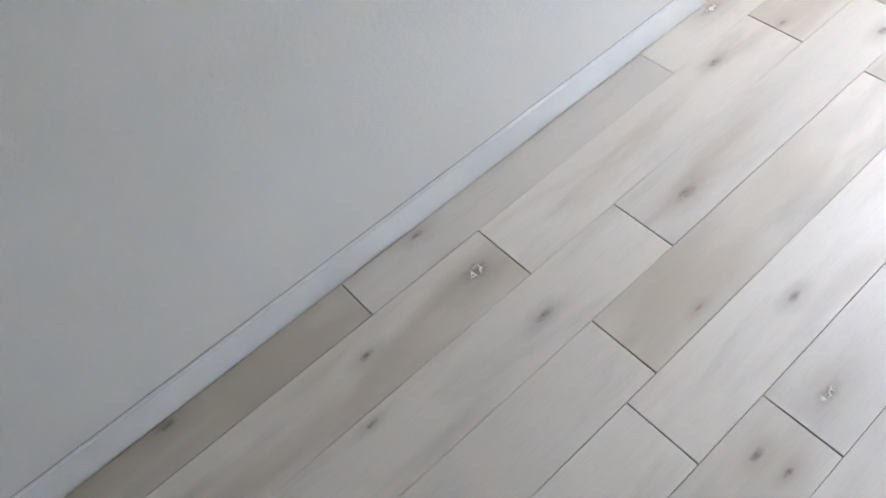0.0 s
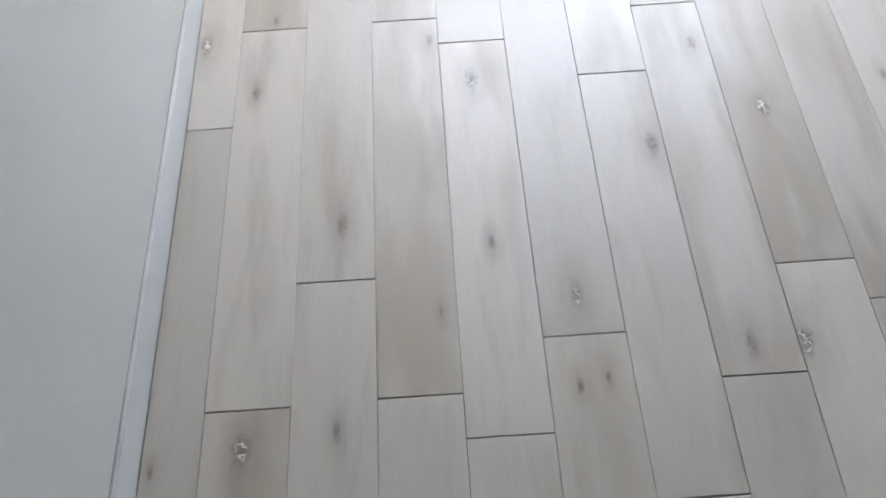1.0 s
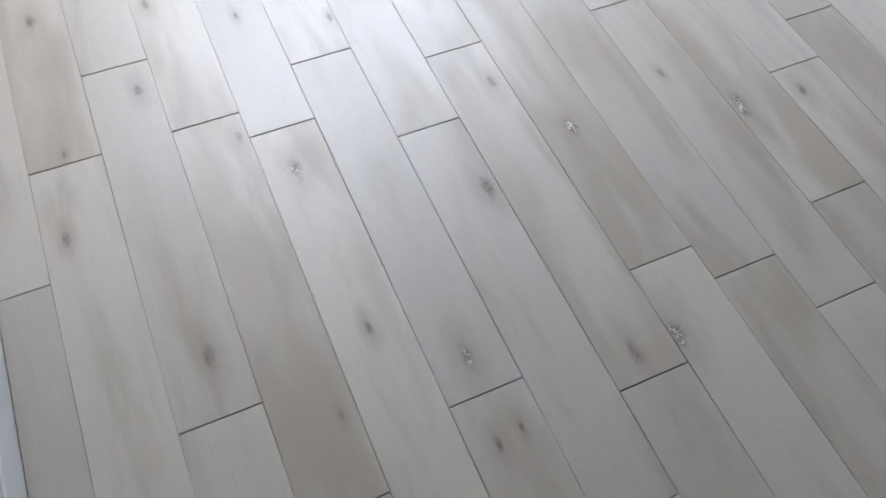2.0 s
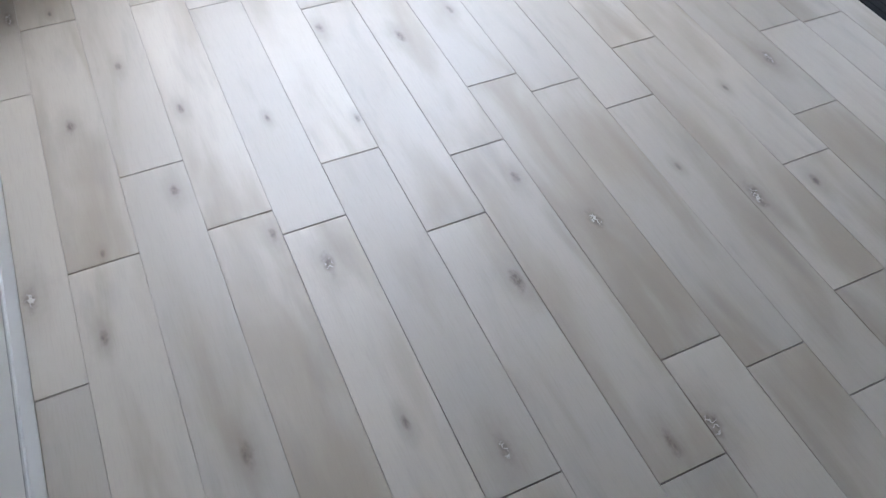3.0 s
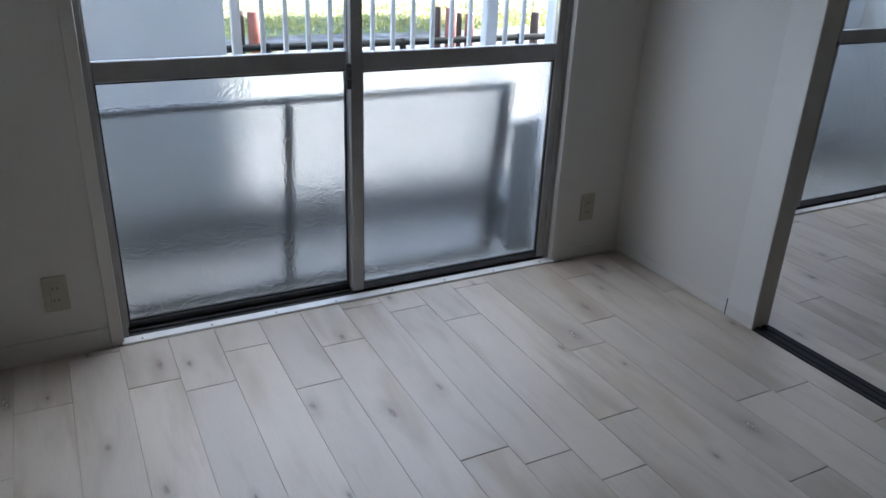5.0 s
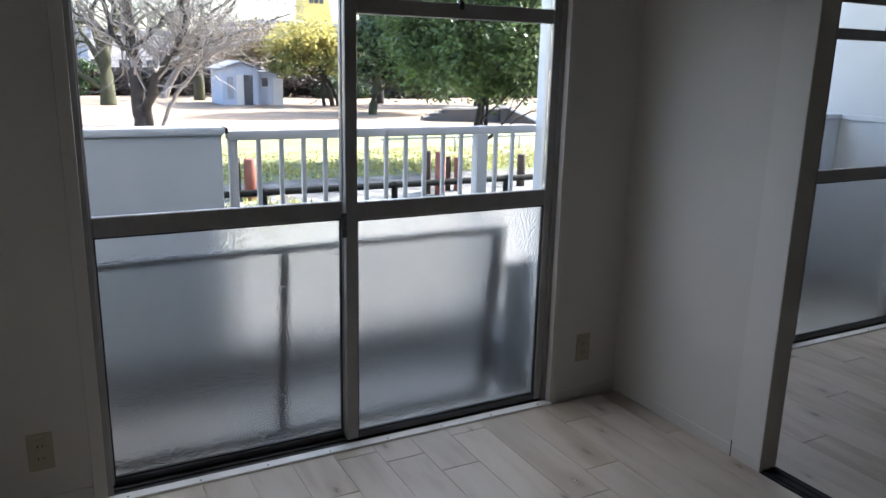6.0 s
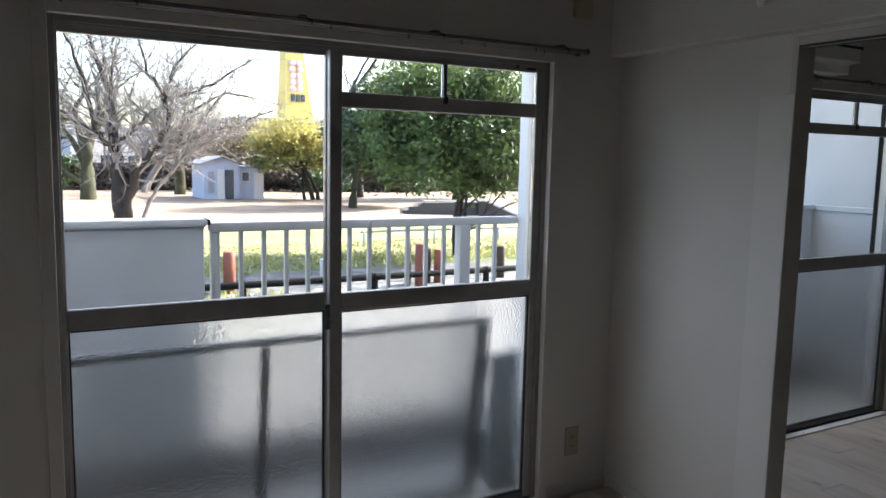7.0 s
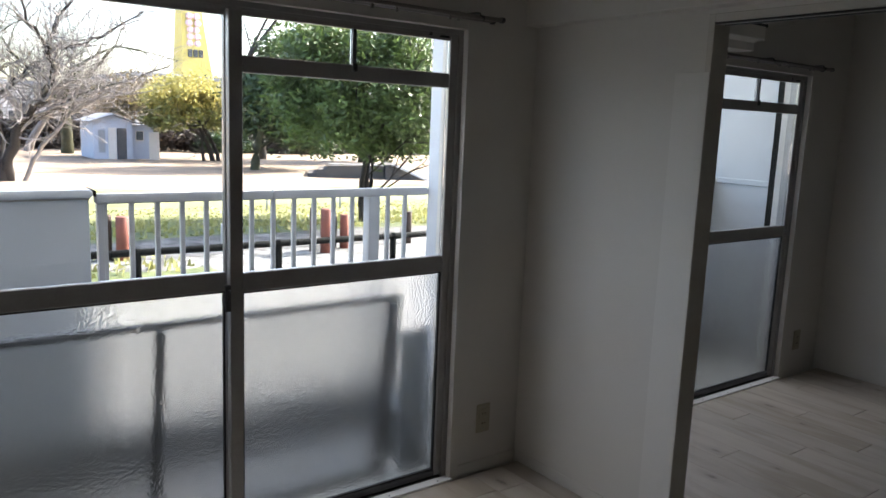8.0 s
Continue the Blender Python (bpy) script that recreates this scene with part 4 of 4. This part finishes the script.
building("house", -6.0, 3.9, 60.0, 9.0, 3.6, BUILDING_BLUE, "blue-grey house with white framed windows", 1, 4)
building("house", 4.5, 16.5, 78.0, 9.0, 4.4, BUILDING, "pale house behind bare trees", 1, 5)
building("house", -16.0, -2.0, 66.0, 10.0, 8.4, BUILDING_BLUE, "two-storey blue-grey house beyond the park", 2, 5)

tower = tagged(empty("tower", pose(0, 108.0, GZ)), "tall yellow tapering tower with a pink sign", "tower")
bm = bmesh.new()
rings = []
for z, c, hw in ((0, 36.8, 2.6), (7.1, 36.25, 2.1), (15.4, 35.8, 1.45), (24.0, 35.4, 0.9)):
    rings.append([bm.verts.new((c + sx0 * hw, sy0 * hw, z)) for sx0, sy0 in ((-1, -1), (1, -1), (1, 1), (-1, 1))])
for r, s in zip(rings, rings[1:]):
    for k in range(4):
        bm.faces.new((r[k], r[(k + 1) % 4], s[(k + 1) % 4], s[k]))
bm.faces.new(rings[-1])
part("shaft", bm, YELLOW, tower)
rng = random.Random(3)
for i in range(10):
    zc, xc = 11.9 + (i // 2) * 0.90, 35.42 + (i % 2) * 0.95 + rng.uniform(-0.15, 0.15)
    part("sign_shape", box((xc - 0.46, -1.95, zc - 0.40), (xc + 0.46, -1.2, zc + 0.40), 0.18, 3), PINK, tower, "rounded pink sign shape")
for k in range(3):
    part("opening", box((35.0 + k * 0.75, -2.05, 10.1), (35.55 + k * 0.75, -1.6, 11.1), 0.05), WINDARK, tower, "dark opening")


# ---- plank floor ----
PITCH, WIDE = 0.9025, 0.150
JOINTS = {0: 1.384, 1: 1.663, 2: 1.903, 3: 1.668, 4: 1.589, 5: 1.763, 6: 1.470, 7: 1.668, 8: 1.881, 9: 1.798, 10: 1.664, 11: 1.873, 12: 1.318, 13: 1.452, 14: 1.775, 15: 1.760, 16: 1.53}
KNOTS = [(0.022, 1.629, 0.0125), (0.618, 1.474, 0.0115), (1.225, 1.349, 0.0115), (1.622, 1.262, 0.014), (1.070, 2.150, 0.010),
         (0.177, 1.690, 0.004), (0.172, 2.121, 0.010), (0.322, 2.314, 0.006), (0.530, 1.600, 0.007), (0.360, 1.815, 0.008),
         (0.628, 1.969, 0.005), (0.435, 2.083, 0.007), (1.115, 1.541, 0.008), (0.872, 2.268, 0.009), (1.082, 2.604, 0.009),
         (1.735, 2.247, 0.010), (1.826, 2.305, 0.012), (1.503, 1.416, 0.005), (1.798, 1.609, 0.005), (1.867, 2.082, 0.005),
         (0.838, 1.881, 0.006), (1.789, 1.244, 0.008), (1.994, 1.663, 0.012), (0.588, 2.641, 0.007), (0.080, 2.634, 0.012),
         (0.170, 0.691, 0.0135), (0.336, 1.122, 0.010), (0.772, 0.940, 0.0115), (1.067, 0.826, 0.0105), (1.163, 0.825, 0.013),
         (0.626, 1.064, 0.006), (0.520, 0.923, 0.004), (0.805, 0.779, 0.0045), (0.754, 0.766, 0.006), (0.330, 0.712, 0.007),
         (0.018, 0.662, 0.006), (0.012, 0.068, 0.008), (0.27, 0.34, 0.0045), (0.16, 0.42, 0.006)]
TONES = {(3, -1): 0.15, (0, -2): 0.17, (1, -2): 0.04, (9, 0): 0.0, (13, -1): 0.10, (12, -1): 0.06, (0, -1): -0.02, (2, -1): -0.04, (1, -1): 0.0, (4, -2): -0.1, (7, -2): -0.08}
plank_meshes = {}


def plank_mesh(w, l):
    """A board with chamfered upper edges, its top at z = 0."""
    key = (round(w, 4), round(l, 4))
    if key not in plank_meshes:
        rows = []
        for z, e in ((-0.008, 0.0), (-0.0012, 0.0), (0.0, 0.0010)):
            rows.append([(sx0 * (w / 2 - e * 0.45), sy0 * (l / 2 - e), z) for sx0, sy0 in ((-1, -1), (1, -1), (1, 1), (-1, 1))])
        verts = [v for r in rows for v in r]
        faces = [(8, 9, 10, 11)]
        for r in (0, 4):
            faces += [(r + k, r + (k + 1) % 4, r + 4 + (k + 1) % 4, r + 4 + k) for k in range(4)]
        me = bpy.data.meshes.new("plank")
        me.from_pydata(verts, [], faces)
        me.materials.append(OAK)
        plank_meshes[key] = me
    return plank_meshes[key]


def lay_floor(name, label, x0, x1, first, y0, y1, joint_of, knots, seed):
    base = tagged(part(name, box((x0, y0, -0.03), (x1, y1, -0.0085)), UNDER), label, "floor", kind="structure")
    rng, gap = random.Random(seed), random.Random(seed + 40)
    k, edge = 0, x0
    while edge < x1 - 0.004:
        far = min(first + k * WIDE, x1)
        j = joint_of(k)
        cuts = [y0] + sorted(c for c in (j + i * PITCH for i in range(-8, 9)) if y0 + 0.02 < c < y1 - 0.02) + [y1]
        for a, b in zip(cuts, cuts[1:]):
            w, l = far - edge - gap.choice((0.0003, 0.0005, 0.0007, 0.0013)), b - a - 0.0022
            ob = new("plank", plank_mesh(w, l))
            ob.parent = base
            cx, cy = (far + edge) / 2, (a + b) / 2
            ob.location = (cx, cy, 0.0)
            mine = [(kx - cx, ky - cy, kr) for kx, ky, kr in knots if edge <= kx < far and a <= ky < b]
            if not mine and rng.random() < 0.6:
                mine = [(rng.uniform(-0.05, 0.05), rng.uniform(-0.4, 0.4) * l, rng.choice((0.005, 0.007, 0.011)))]
            mine += [(9.0, 9.0, 0.005)] * 3
            ob["knot_a"], ob["knot_b"], ob["knot_c"] = mine[0], mine[1], mine[2]
            # browner tone on right-hand planks and the left window corner imitates weaker light
            ob["tone"] = TONES.get((k, round((a - j) / PITCH)), rng.uniform(-0.15, 0.10) + (0.07 if k >= 11 or k < 3 and a > 1.8 else 0.0)) if knots else rng.uniform(-0.08, 0.08)
        edge = far
        k += 1


lay_floor("floor", "whitewashed oak plank floor with dark knots", 0.0, XP - 0.004, 0.10, YB, YW - 0.0225, lambda k: JOINTS[k], KNOTS, 5)
lay_floor("floor_next_room", "whitewashed oak plank floor of the next room", XQ + 0.006, XE, 2.62, YB, YW - 0.0225, lambda k: 1.4 + (k * 0.377) % PITCH, [], 6)
